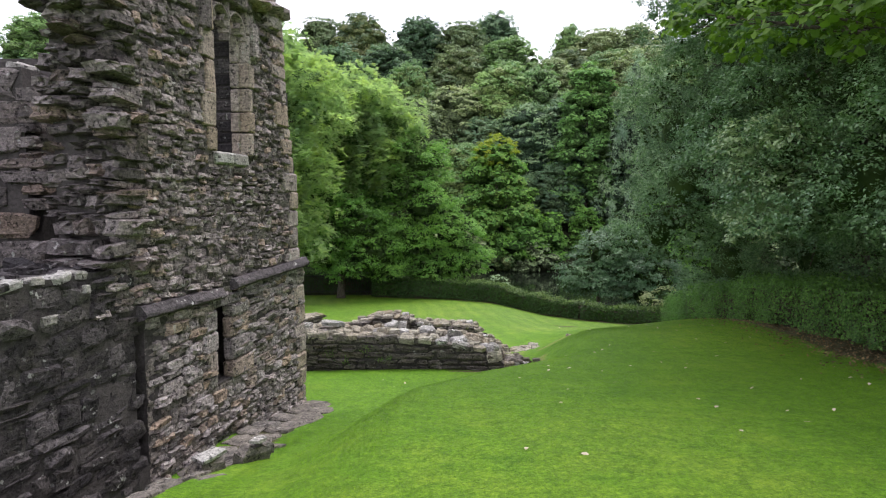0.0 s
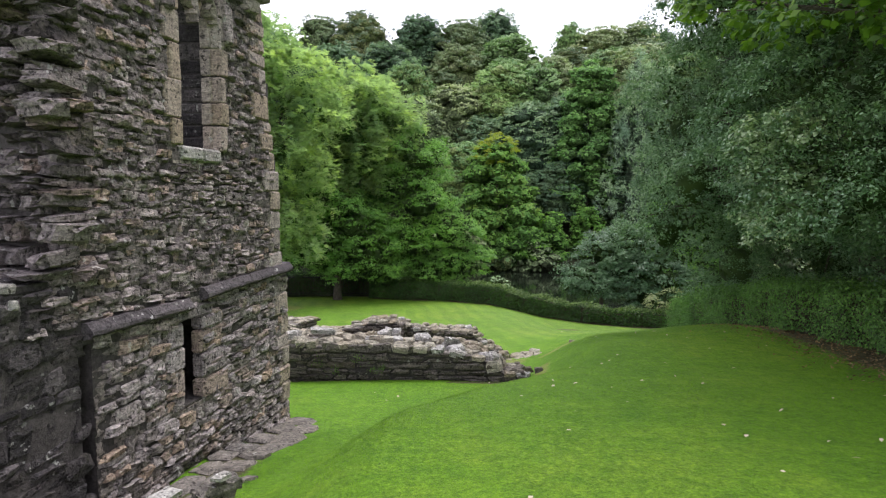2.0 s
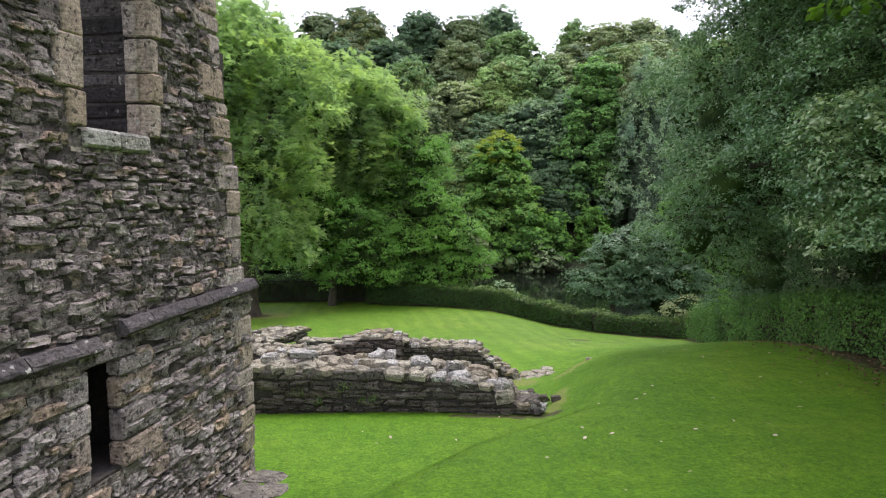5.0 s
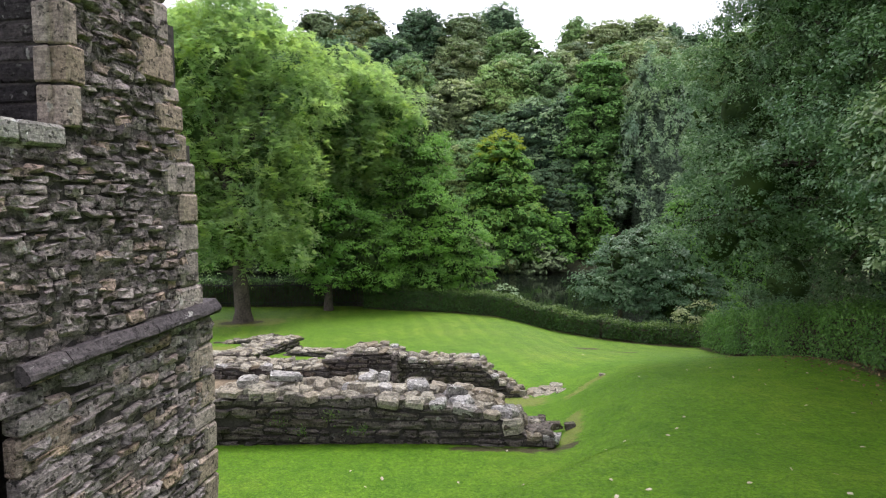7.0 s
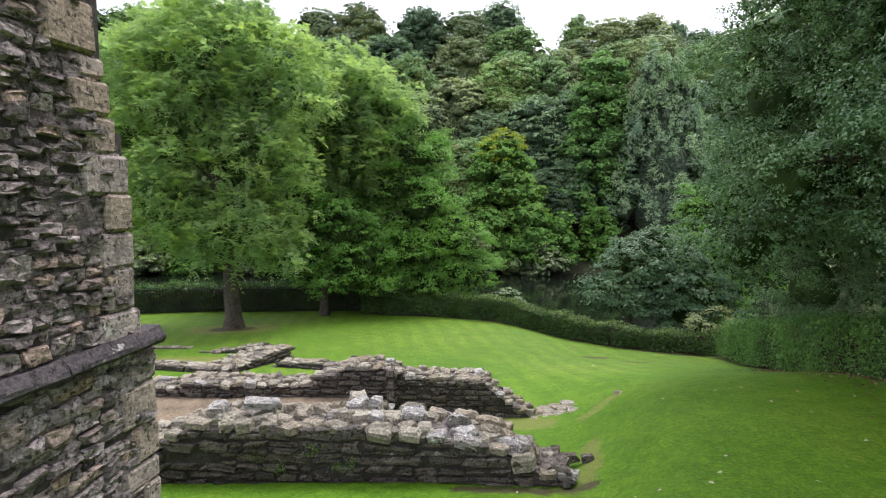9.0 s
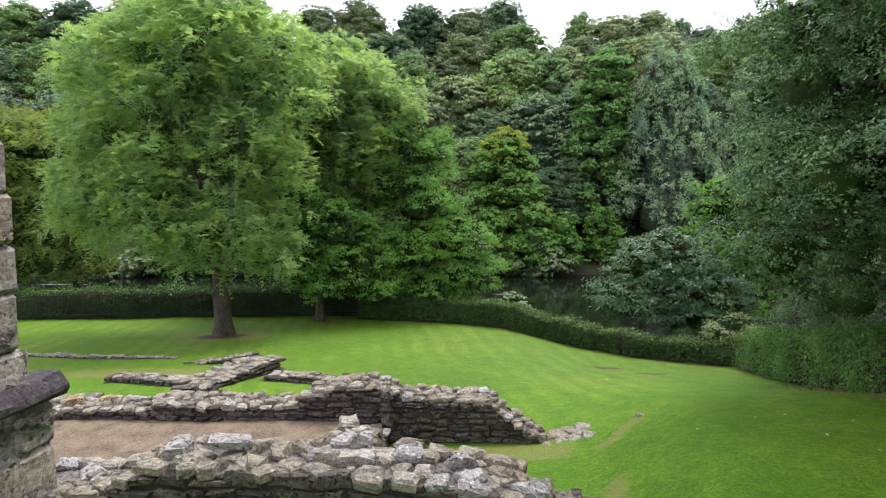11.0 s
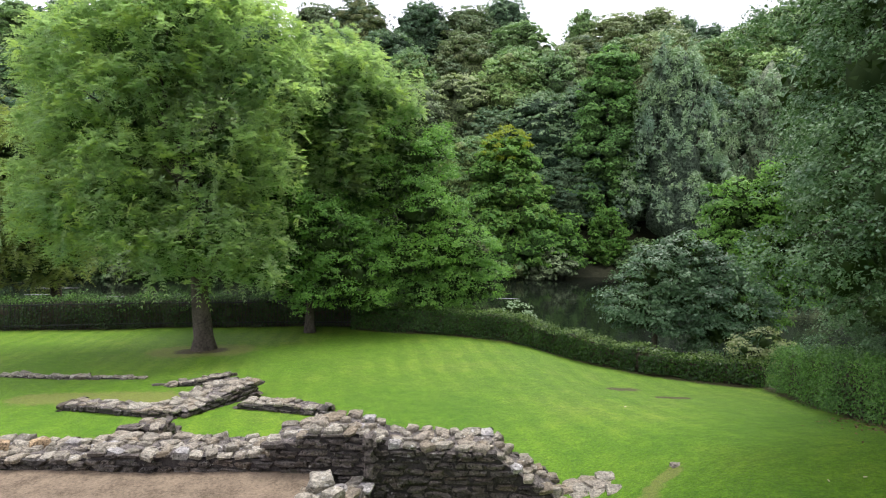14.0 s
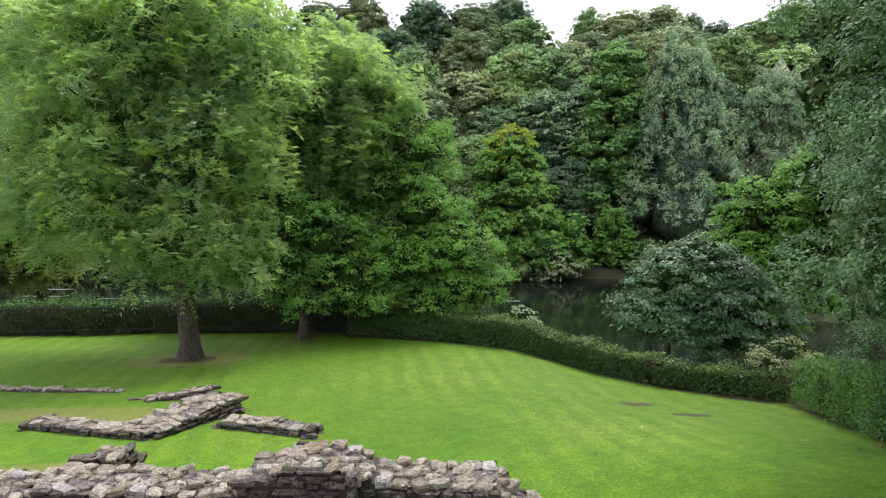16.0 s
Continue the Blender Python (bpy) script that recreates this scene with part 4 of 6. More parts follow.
for s in (0, 1):
    z = 3.43
    i = 0
    while z < 4.95:
        h = RNG.uniform(0.2, 0.34)
        w = (0.14, 0.21)[i % 2]
        if s == 0:
            dressed(win, "jamb_stone", 6.2 - w, 6.2, z, z + h - 0.012, -0.3, 0.012)
        else:
            dressed(win, "jamb_stone", 6.86, 6.86 + w * 0.7, z, z + h - 0.012, -0.14, 0.012)
            dressed(win, "inner_jamb_stone", 6.83, 6.87, z, z + h - 0.012, -0.2, -0.1)
        z += h
        i += 1
# deep reveals: the dark stone colour stands in for the shade of the opening
for s, (ya, yb) in enumerate(((6.06, 6.19), (6.87, 7.0))):
    z = 3.43
    while z < 4.95:
        h = RNG.uniform(0.1, 0.2)
        dressed(win, "reveal_stone", ya, yb + (0.02 if s == 0 else 0) - (0.0 if s == 0 else 0), z, z + h - 0.01, -0.62, -0.2 + RNG.uniform(-0.02, 0.005), M_DAMP_AND_SHADE)
        z += h
dressed(win, "hood_stop", 5.97, 6.12, 4.58, 4.98, -0.1, 0.05, M_TOWER, 0.03, "worn block ending the hood mould")
dressed(win, "hood_stop", 6.93, 7.05, 4.5, 4.9, -0.1, 0.06, M_TOWER, 0.03, "worn block ending the hood mould")


def bar(points, half_w, d0, d1):
    """A curved stone bar in the plane of the wall, given by (y, z) points."""
    bm = bmesh.new()
    rings = []
    for i, (y, z) in enumerate(points):
        a, b = points[max(0, i - 1)], points[min(len(points) - 1, i + 1)]
        t = Vector((b[0] - a[0], b[1] - a[1])).normalized()
        n = Vector((-t.y, t.x)) * half_w
        mid = (d0 + d1) / 2
        rings.append([bm.verts.new(TF.at(U(y + n.x * s), d, z + n.y * s)) for s, d in ((1, d0), (0.35, d1), (-0.35, d1), (-1, d0), (-0.35, d0 - 0.06), (0.35, d0 - 0.06))])
    for a, b in zip(rings, rings[1:]):
        for j in range(6):
            bm.faces.new((a[j], b[j], b[(j + 1) % 6], a[(j + 1) % 6]))
    bm.faces.new(rings[0])
    bm.faces.new(rings[-1][::-1])
    bmesh.ops.recalc_face_normals(bm, faces=bm.faces)
    return bm


for c in (6.35, 6.67):
    for s in (-1, 1):
        arch = [(c + s * 0.18 * math.cos(t), 4.67 + 0.25 * math.sin(t) ** 0.9) for t in np.linspace(0.0, 1.5, 9)]
        part("tracery", bar(arch, 0.022, -0.06, 0.0), M_ASHLAR, win)
        cusp = [(c + s * 0.17, 4.72), (c + s * 0.1, 4.73), (c + s * 0.07, 4.78), (c + s * 0.1, 4.84)]
        part("cusp", bar(cusp, 0.013, -0.06, -0.015), M_ASHLAR, win)
part("tracery", bar([(6.51, 4.6), (6.51, 4.7), (6.51, 4.85), (6.51, 5.0)], 0.024, -0.06, 0.0), M_ASHLAR, win)
dressed(win, "window_head", 6.05, 6.95, 4.99, 5.16, -0.3, 0.03, M_TOWER, 0.02)
for i, (y, w, z) in enumerate(((6.15, 0.4, 5.2), (6.6, 0.45, 5.22), (7.05, 0.4, 5.14), (7.4, 0.3, 5.2))):
    lay_stones(win, [(TF.at(U(y), -0.2, z), TF.u * w, TF.n * 0.34, Z * 0.1)], M_TOWER, None, 1, "hood_stone")
lay_stones(tower, [(TF.at(U(7.72), -0.2, 5.22), TF.u * 0.3, TF.n * 0.3, Z * 0.13), (TF.at(U(7.5), -0.2, 5.05), TF.u * 0.3, TF.n * 0.27, Z * 0.2)], M_ASHLAR, None, 2, "cornice_stone")

# return and rear walls that close the tower, and the dressed jamb behind the torn end
def block_wall(name, a, b, thick, z0, z1, mat, label):
    f = Face(a, b)
    root = thing(name, (*a, z0), label, "ruin", kind="structure")
    bm = bmesh.new()
    c = [(0, -thick), (f.length, -thick), (f.length, -0.04), (0, -0.04)]
    box_bm(bm, [f.at(u, d, z0) for u, d in c] + [f.at(u, d, z1) for u, d in c])
    part("wall_core", bm, M_MORTAR, root)
    return root, f


rear, rf = block_wall("wall_rear", (-6.4, 6.35), (-4.33, 6.35), 0.8, -0.4, 4.3, M_ASHLAR, "inner wall of large squared grey stones with a broken top")
s = courses(rf, 0, rf.length, 0.2, 4.3, (0.26, 0.36), (0.4, 0.7), lambda u, z: u < rf.length + 0.05, (0.0, 0.02), 0.1, 0.012, 0.01)
lay_stones(rear, s, M_TOWER_SHADED, lambda p: -p.x, 120)
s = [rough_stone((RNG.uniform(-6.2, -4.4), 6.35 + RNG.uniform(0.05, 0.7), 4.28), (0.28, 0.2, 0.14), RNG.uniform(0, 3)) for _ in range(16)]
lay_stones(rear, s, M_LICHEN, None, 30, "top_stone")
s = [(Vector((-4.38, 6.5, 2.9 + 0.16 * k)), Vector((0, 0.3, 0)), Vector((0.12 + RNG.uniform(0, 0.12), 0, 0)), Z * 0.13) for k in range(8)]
lay_stones(rear, s, M_TOWER_SHADED, None, 30, "torn_stone")
for plan in (("wall_return", (-2.45, 8.16), (-6.4, 8.16), 0.8, -0.4, 4.6, M_MORTAR, "plain return wall of the tower in rubble stone"), ("wall_back", (-6.4, 8.2), (-6.4, 1.5), 0.8, -0.4, 3.4, M_MORTAR, "plain back wall of the tower in rubble stone")):
    closing, cf = block_wall(*plan)
    lay_stones(closing, courses(cf, 0, cf.length, 0.0, plan[5], (0.12, 0.24), (0.25, 0.55), lambda u, z: 0.1 < u < cf.length - 0.1, (0.0, 0.02), 0.1, -0.006), M_LOWER, None, 40)

# paving along the foot of the tower, and the kerb stones
paving = thing("paving", (-2.0, 6, 0.4), "strip of worn grey flagstones along the foot of the tower", "paving", kind="structure")
s = []
y = 3.2
while y < 8.1:
    w = RNG.uniform(0.28, 0.5)
    for x0, x1 in ((0.03, 0.3), (0.31, 0.6), (0.61, 0.95)) if y < 5.3 else ((0.03, 0.3), (0.31, 0.6)) if y < 7.9 else ((0.05, 0.4),):
        x = tower_x(y) + (x0 + x1) / 2 + RNG.normal(0, 0.02)
        zt = gz(x, y + w / 2) + 0.008
        sl = (gz(x, y + w) - gz(x, y)) / w
        a = Vector((0.18, 1, sl)).normalized()
        b = Vector((1, -0.18, (gz(x + 0.15, y + w / 2) - gz(x - 0.15, y + w / 2)) / 0.3)).normalized()
        s.append((Vector((x, y + w / 2, zt - 0.07)), a * (w - 0.02), a.cross(-b).normalized() * 0.1, b * (x1 - x0 + 0.02)))
    y += w
lay_stones(paving, [t if t[2].z > 0 else (t[0], t[1], -t[2], t[3]) for t in s], M_FLAG, None, 60, "flagstone")
kerb = thing("kerb", (-1.65, 4.6, 0.8), "rough pale kerb blocks edging the lawn beside the paving", "kerb stones", kind="structure")
for x, y, z, a, b, h, mat in ((-1.78, 4.5, 0.74, 0.3, 0.2, 0.25, M_RUIN), (-1.58, 4.8, 0.8, 0.26, 0.18, 0.17, M_FLAG), (-1.62, 5.08, 0.7, 0.28, 0.2, 0.15, M_FLAG), (-1.72, 5.4, 0.55, 0.28, 0.18, 0.13, M_FLAG), (-2.02, 3.7, 0.86, 0.4, 0.26, 0.14, M_RUBBLE), (-1.68, 4.18, 0.86, 0.26, 0.18, 0.12, M_FLAG), (-2.2, 4.6, 0.62, 0.26, 0.2, 0.1, M_FLAG)):
    lay_stones(kerb, [rough_stone((x, y, z), (a, b, h), RNG.uniform(0.9, 1.5))], mat, None, 1, "kerb_stone")
lay_stones(kerb, [rough_stone((-1.78, 4.5, 0.99), (0.22, 0.15, 0.04), 1.1), rough_stone((-1.5, 4.82, 0.98), (0.18, 0.1, 0.04), 1.3)], M_LICHEN, None, 2, "lichen_patch")


# ---- the low ruined walls ----
def ruin_wall(name, label, a, b, thick, base, top, face_mat, high=(0.07, 0.14), long=(0.14, 0.36), top_size=(0.16, 0.34), faces=(1, 1), count=300, top_count=200, ends=(1, 1), pale=0.0, chunk=(0.16, 0.3)):
    """A rubble wall from a to b on the plan, its front to the right of that way; base and top give heights along it."""
    f = Face(a, b)
    root = thing(name, (*a, base(0)), label, "ruined wall", "low ruined walls", "structure")
    bm = bmesh.new()
    k = max(2, int(f.length / 0.3))
    rings = []
    for i in range(k + 1):
        u = f.length * i / k
        uu = min(max(u, 0.06), f.length - 0.06)
        t = max(top(u) - 0.1, base(u) + 0.02)
        rings.append([bm.verts.new(f.at(uu, d, z)) for d, z in ((-0.05, base(u) - 0.4), (-0.05, t), (-thick + 0.05, t), (-thick + 0.05, base(u) - 0.4))])
    for p, q2 in zip(rings, rings[1:]):
        for j in range(4):
            bm.faces.new((p[j], q2[j], q2[(j + 1) % 4], p[(j + 1) % 4]))
    bm.faces.new(rings[0])
    bm.faces.new(rings[-1][::-1])
    bmesh.ops.recalc_face_normals(bm, faces=bm.faces)
    part("wall_core", bm, M_MORTAR, root)
    lo = min(base(u) for u in np.linspace(0, f.length, 20)) - 0.12
    hi = max(top(u) for u in np.linspace(0, f.length, 40))
    st = []
    if faces[0]:
        st += courses(f, 0, f.length, lo, hi, high, long, lambda u, z: -0.02 < u < f.length + 0.02 and base(u) - 0.14 < z < top(u) - 0.08, (-0.02, 0.014), 0.12, 0.012, 0.035, None, 0.03, 0.01)
    if faces[1]:
        g = Face(tuple(f.at(f.length, -thick, 0).xy), tuple(f.at(0, -thick, 0).xy))
        st += courses(g, 0, f.length, lo, hi, high, long, lambda u, z: base(f.length - u) - 0.14 < z < top(f.length - u) - 0.08, (-0.02, 0.014), 0.12, 0.012, 0.035, None, 0.03, 0.01)
    for e, (p, q2) in enumerate(((f.at(0, -thick, 0), f.at(0, 0, 0)), (f.at(f.length, 0, 0), f.at(f.length, -thick, 0)))):
        if ends[e]:
            g = Face(tuple(p.xy), tuple(q2.xy))
            uu = 0 if e == 0 else f.length
            st += courses(g, 0, thick, lo, hi, high, long, lambda u, z: 0 < u < thick and base(uu) - 0.14 < z < top(uu) - 0.08, (-0.02, 0.014), 0.12, 0.012, 0.035, None, 0.03, 0.01)
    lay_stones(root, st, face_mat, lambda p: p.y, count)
    fill = []
    step = 0.09
    nu, nd = max(2, int((f.length - 0.1) / step)), max(2, int((thick - 0.1) / step))
    for i in range(nu + 1):
        for j in range(nd + 1):
            u, d = 0.05 + (f.length - 0.1) * i / nu, -0.05 - (thick - 0.1) * j / nd
            q = f.at(u, d, 0)
            fill.append(tuple(f.at(u, d, max(top(u), base(u) + 0.04) - 0.075 + 0.035 * noise.noise(q * 3.7) + 0.02 * noise.noise(q * 9.1))))
    fi = (np.arange(nu)[:, None] * (nd + 1) + np.arange(nd)[None]).ravel()
    part("rubble_fill", poly_mesh("rubble_fill", fill, np.stack([fi, fi + 1, fi + nd + 2, fi + nd + 1], -1)), M_FILL, root)
    tops = []
    way = math.atan2(f.u.y, f.u.x)
    # edge stones side by side along both edges, then a looser filling between them
    for edge in (-0.11, -thick + 0.11):
        u = RNG.uniform(0.02, 0.12)
        while u < f.length - 0.06:
            w = RNG.uniform(*top_size) * RNG.uniform(0.75, 1.15)
            deep = RNG.uniform(0.15, 0.26) * (1 if thick > 0.6 else 0.75)
            h = min(w, deep) * RNG.uniform(chunk[0] * 1.3, chunk[1] * 1.3)
            if RNG.random() > 0.06 and not (thick > 0.8 and edge < -0.4 and u > f.length - 0.7):
                uu = min(u + w / 2, f.length - 0.05)
                tops.append(rough_stone(f.at(uu, edge + RNG.normal(0, 0.02), max(top(uu), base(uu) + 0.05) - 0.06 - h * RNG.uniform(0.35, 0.6)), (w * 0.96, deep, h), way + RNG.normal(0, 0.2), 1.0, 0.13))
            u += w + RNG.uniform(0.0, 0.03)
    for _ in range(int(f.length * max(0.1, thick - 0.4) / (top_size[0] * top_size[1] * 0.6))):
        u, d = RNG.uniform(0.05, f.length - 0.05), -RNG.uniform(0.18, max(0.2, thick - 0.18))
        w = RNG.uniform(top_size[0] * 0.6, top_size[1])
        h = w * RNG.uniform(*chunk) * 1.3
        tops.append(rough_stone(f.at(u, d, max(top(u), base(u) + 0.05) - 0.07 - h * RNG.uniform(0.3, 0.65)), (w, w * RNG.uniform(0.6, 0.95), h), RNG.uniform(0, 3.1), 1.0, 0.16))
    RNG.shuffle(tops)
    n_pale = int(len(tops) * pale)
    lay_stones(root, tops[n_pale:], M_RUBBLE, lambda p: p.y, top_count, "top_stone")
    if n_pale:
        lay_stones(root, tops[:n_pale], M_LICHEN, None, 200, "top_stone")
    return root, f


def along(us, zs):
    return lambda u: float(np.interp(u, us, zs))


front, _f = ruin_wall("ruined_wall", "thick low rubble wall with a pale stony broken top falling to the lawn", (-4.6, 10.72), (1.42, 10.5), 0.85,
                      along((0, 2, 6), (0.0, -0.05, -0.02)), along((0, 1.55, 1.65, 1.95, 3.1, 4.0, 4.6, 5.1, 5.4, 5.62, 5.64, 6.02), (0.28, 0.32, 0.46, 0.58, 0.56, 0.55, 0.49, 0.41, 0.32, 0.16, 0.12, 0.1)), M_RUIN, (0.09, 0.18), (0.18, 0.46), (0.17, 0.36), (1, 1), 300, 260, (1, 1), 0.12, (0.3, 0.52))
big = [rough_stone((x, y, z), s, t) for x, y, z, s, t in ((-2.02, 11.0, 0.64, (0.4, 0.28, 0.1), 0.3), (-2.5, 10.95, 0.58, (0.26, 0.24, 0.12), 0.1), (-0.95, 11.2, 0.56, (0.24, 0.2, 0.11), 0.9), (-0.75, 11.25, 0.55, (0.2, 0.16, 0.12), 1.4), (-0.3, 11.0, 0.5, (0.3, 0.22, 0.13), 0.2), (0.2, 10.95, 0.46, (0.28, 0.2, 0.11), 0.2), (0.9, 10.8, 0.2, (0.24, 0.22, 0.16), 0.6))]
lay_stones(front, big, M_LICHEN, None, 20, "boulder")

lay_stones(front, [rough_stone((1.28, 10.68, -0.06), (0.36, 0.34, 0.19), 0.05, 1.0, 0.03)], M_RUIN, None, 3, "end_stone")

second, _f = ruin_wall("ruined_wall", "long low rubble wall stepped up to a dressed block in its middle", (-9.5, 14.42), (1.66, 14.22), 0.75,
                       along((0, 5, 8.6, 8.7, 11.2), (-0.35, -0.38, -0.42, -0.82, -0.8)), along((0, 5.0, 5.05, 7.34, 7.4, 7.7, 7.95, 8.4, 8.74, 8.78, 9.3, 10.2, 10.35, 10.6, 10.9, 11.18), (-0.17, -0.17, -0.1, -0.12, 0.07, 0.1, 0.22, 0.21, 0.14, 0.04, 0.02, -0.03, -0.18, -0.35, -0.54, -0.76)), M_RUIN, (0.05, 0.11), (0.12, 0.36), (0.12, 0.26), (1, 1), 300, 290, (0, 1), 0.06, (0.2, 0.42))
for z, h, w in ((-0.4, 0.2, 0.16), (-0.19, 0.19, 0.14), (0.01, 0.18, 0.18)):
    lay_stones(second, [(Vector((-0.84, 14.36, z + h / 2)), Vector((w, 0, 0)), Vector((0, -0.2, 0)), Z * (h - 0.01))], M_RUIN, None, 1, "quoin")

lay_stones(second, [rough_stone((-5.8, 14.62, -0.27), (0.34, 0.3, 0.16), 0.2), rough_stone((-5.35, 14.8, -0.27), (0.24, 0.2, 0.13), 0.8)], M_OCHRE, None, 3, "top_stone")

stub, _f = ruin_wall("ruined_wall", "short stub of rubble wall running back from the long wall", (-4.45, 15.75), (-4.35, 15.1), 0.5, along((0, 1), (-0.75, -0.7)), along((0, 0.2, 0.7), (-0.3, -0.1, -0.05)), M_RUIN, top_size=(0.14, 0.28), count=60, top_count=40)
pier, _f = ruin_wall("cross_wall", "low cross wall with a rough stone pier at its end", (-0.82, 12.3), (-0.82, 14.2), 0.7, along((0, 2), (-0.72, -0.78)), along((0, 0.5, 0.55, 1.2, 1.25, 1.9), (-0.42, -0.38, -0.14, -0.1, -0.36, -0.36)), M_RUIN, (0.1, 0.2), (0.2, 0.4), (0.17, 0.32), (1, 1), 150, 80, (1, 0), 0.1)
lay_stones(pier, [rough_stone((-1.32, 13.5, -0.16), (0.3, 0.26, 0.15), 0.4), rough_stone((-1.1, 13.2, -0.16), (0.24, 0.2, 0.12), 0.9), rough_stone((-1.42, 13.15, -0.2), (0.22, 0.18, 0.12), 0.2)], M_RUBBLE, None, 5, "boulder")
ruin_wall("ruined_wall", "low foundation wall of flat grey stones in the lawn", (-4.7, 17.8), (-3.85, 19.5), 0.85, along((0, 2.3), (-1.0, -1.08)), along((0, 1.2, 2.2), (-0.8, -0.72, -0.74)), M_RUIN, top_size=(0.16, 0.34), count=120, top_count=90)
ruin_wall("ruined_wall", "low foundation wall of flat grey stones in the lawn", (-7.4, 18.3), (-4.9, 17.75), 0.5, along((0, 2.6), (-1.0, -1.0)), along((0, 1.4, 2.5), (-0.84, -0.82, -0.8)), M_RUIN, top_size=(0.16, 0.34), count=80, top_count=70)
ruin_wall("ruined_wall", "low foundation wall of flat grey stones in the lawn", (-6.2, 20.1), (-4.9, 20.6), 0.4, along((0, 2.6), (-1.15, -1.15)), along((0, 0.7, 1.3), (-1.06, -1.0, -0.95)), M_RUIN, top_size=(0.14, 0.28), count=60, top_count=40)
ruin_wall("ruined_wall", "line of sunken foundation stones across the lawn", (-14.2, 21.5), (-7.1, 20.9), 0.26, along((0, 8), (-1.24, -1.2)), along((0, 4, 8), (-1.15, -1.14, -1.11)), M_RUIN, top_size=(0.16, 0.3), count=100, top_count=70)
ruin_wall("ruined_wall", "low foundation wall of flat grey stones in the lawn", (-4.0, 18.4), (-2.2, 17.85), 0.45, along((0, 1.9), (-1.02, -1.0)), along((0, 0.9, 1.9), (-0.84, -0.78, -0.78)), M_RUIN, top_size=(0.16, 0.3), count=60, top_count=50)
tail = thing("footing_stones", (2.0, 14.3, -0.7), "flat sunken footing stones at the end of the wall", "stones", kind="structure")
lay_stones(tail, [rough_stone((1.62 + 0.075 * k + RNG.normal(0, 0.02), 14.3 + (k % 3) * 0.22 + RNG.normal(0, 0.03), gz(1.62 + 0.075 * k, 14.5) - 0.05), (RNG.uniform(0.28, 0.42), RNG.uniform(0.22, 0.3), 0.08), RNG.uniform(-0.2, 0.5), 1.0, 0.05) for k in range(10)], M_RUBBLE, None, 12, "flat_stone")

# gravel floor between the walls
k = 40
vs = []
for j in range(k + 1):
    for i in range(k + 1):
        x, y = -9.4 + 7.9 * i / k, 11.6 + 2.75 * j / k
        vs.append((x, y, -0.37 + 0.02 * math.sin(x * 2.1) * math.cos(y * 3) + RNG.normal(0, 0.004)))
gi2 = (np.arange(k)[:, None] * (k + 1) + np.arange(k)[None]).ravel()
gravel = poly_mesh("gravel_floor", vs, np.stack([gi2, gi2 + 1, gi2 + k + 2, gi2 + k + 1], -1))
gravel.materials.append(M_GRAVEL)
tagged(new("gravel_floor", gravel), "trodden brown gravel floor between the ruined walls", "gravel", kind="structure")


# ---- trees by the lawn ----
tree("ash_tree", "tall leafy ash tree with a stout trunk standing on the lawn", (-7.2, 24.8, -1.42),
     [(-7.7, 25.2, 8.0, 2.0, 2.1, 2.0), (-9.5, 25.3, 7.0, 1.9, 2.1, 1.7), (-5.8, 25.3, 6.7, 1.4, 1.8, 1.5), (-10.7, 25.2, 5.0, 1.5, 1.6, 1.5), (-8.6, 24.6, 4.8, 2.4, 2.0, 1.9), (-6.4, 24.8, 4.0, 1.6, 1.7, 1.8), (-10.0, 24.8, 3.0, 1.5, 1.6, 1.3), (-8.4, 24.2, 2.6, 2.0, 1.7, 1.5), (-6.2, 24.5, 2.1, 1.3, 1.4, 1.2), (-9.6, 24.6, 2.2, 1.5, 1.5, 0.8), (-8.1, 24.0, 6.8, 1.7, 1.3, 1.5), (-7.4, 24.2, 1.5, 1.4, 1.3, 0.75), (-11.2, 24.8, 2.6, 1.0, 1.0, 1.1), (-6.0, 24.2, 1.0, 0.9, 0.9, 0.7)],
     M_ASH, 0.27, (-7.3, 24.8, 1.4), 8, 0.34, 2, 0.115, 0.32, core=0.4, flat=0.75, bough=(0.4, 1.0, 1.5), under=-0.45, feathery=True, inner=M_ASH_SHADE)
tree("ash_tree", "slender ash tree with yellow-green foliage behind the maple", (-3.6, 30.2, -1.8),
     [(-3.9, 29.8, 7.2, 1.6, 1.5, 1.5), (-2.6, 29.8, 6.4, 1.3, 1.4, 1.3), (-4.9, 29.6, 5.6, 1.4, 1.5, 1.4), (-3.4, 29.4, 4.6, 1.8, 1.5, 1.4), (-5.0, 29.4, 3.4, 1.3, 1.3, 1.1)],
     M_ASH, 0.16, (-3.6, 30.2, 3.0), 8, 0.34, 2, 0.115, 0.32, core=0.5, flat=0.75, bough=(0.45, 0.85, 1.7), under=-0.45, feathery=True, inner=M_ASH_SHADE)
tree("maple_tree", "bushy green maple tree with low foliage by the fence", (-4.65, 27.6, -1.55),
     [(-4.1, 27.3, 1.6, 1.4, 1.2, 1.1), (-3.1, 27.5, 0.4, 1.2, 1.1, 1.0), (-5.4, 27.5, 0.7, 1.2, 1.1, 1.0), (-4.2, 27.2, 0.1, 1.2, 1.1, 0.7), (-2.8, 27.9, -0.3, 1.0, 0.9, 0.6), (-5.0, 27.9, 2.6, 1.3, 1.2, 1.0)],
     M_MAPLE, 0.15, (-4.6, 27.6, 0.2), 13, 0.24, 38, 0.078, 0.6, core=0.7, flat=0.7, bough=(0.4, 0.7, 1.1), under=-0.4)
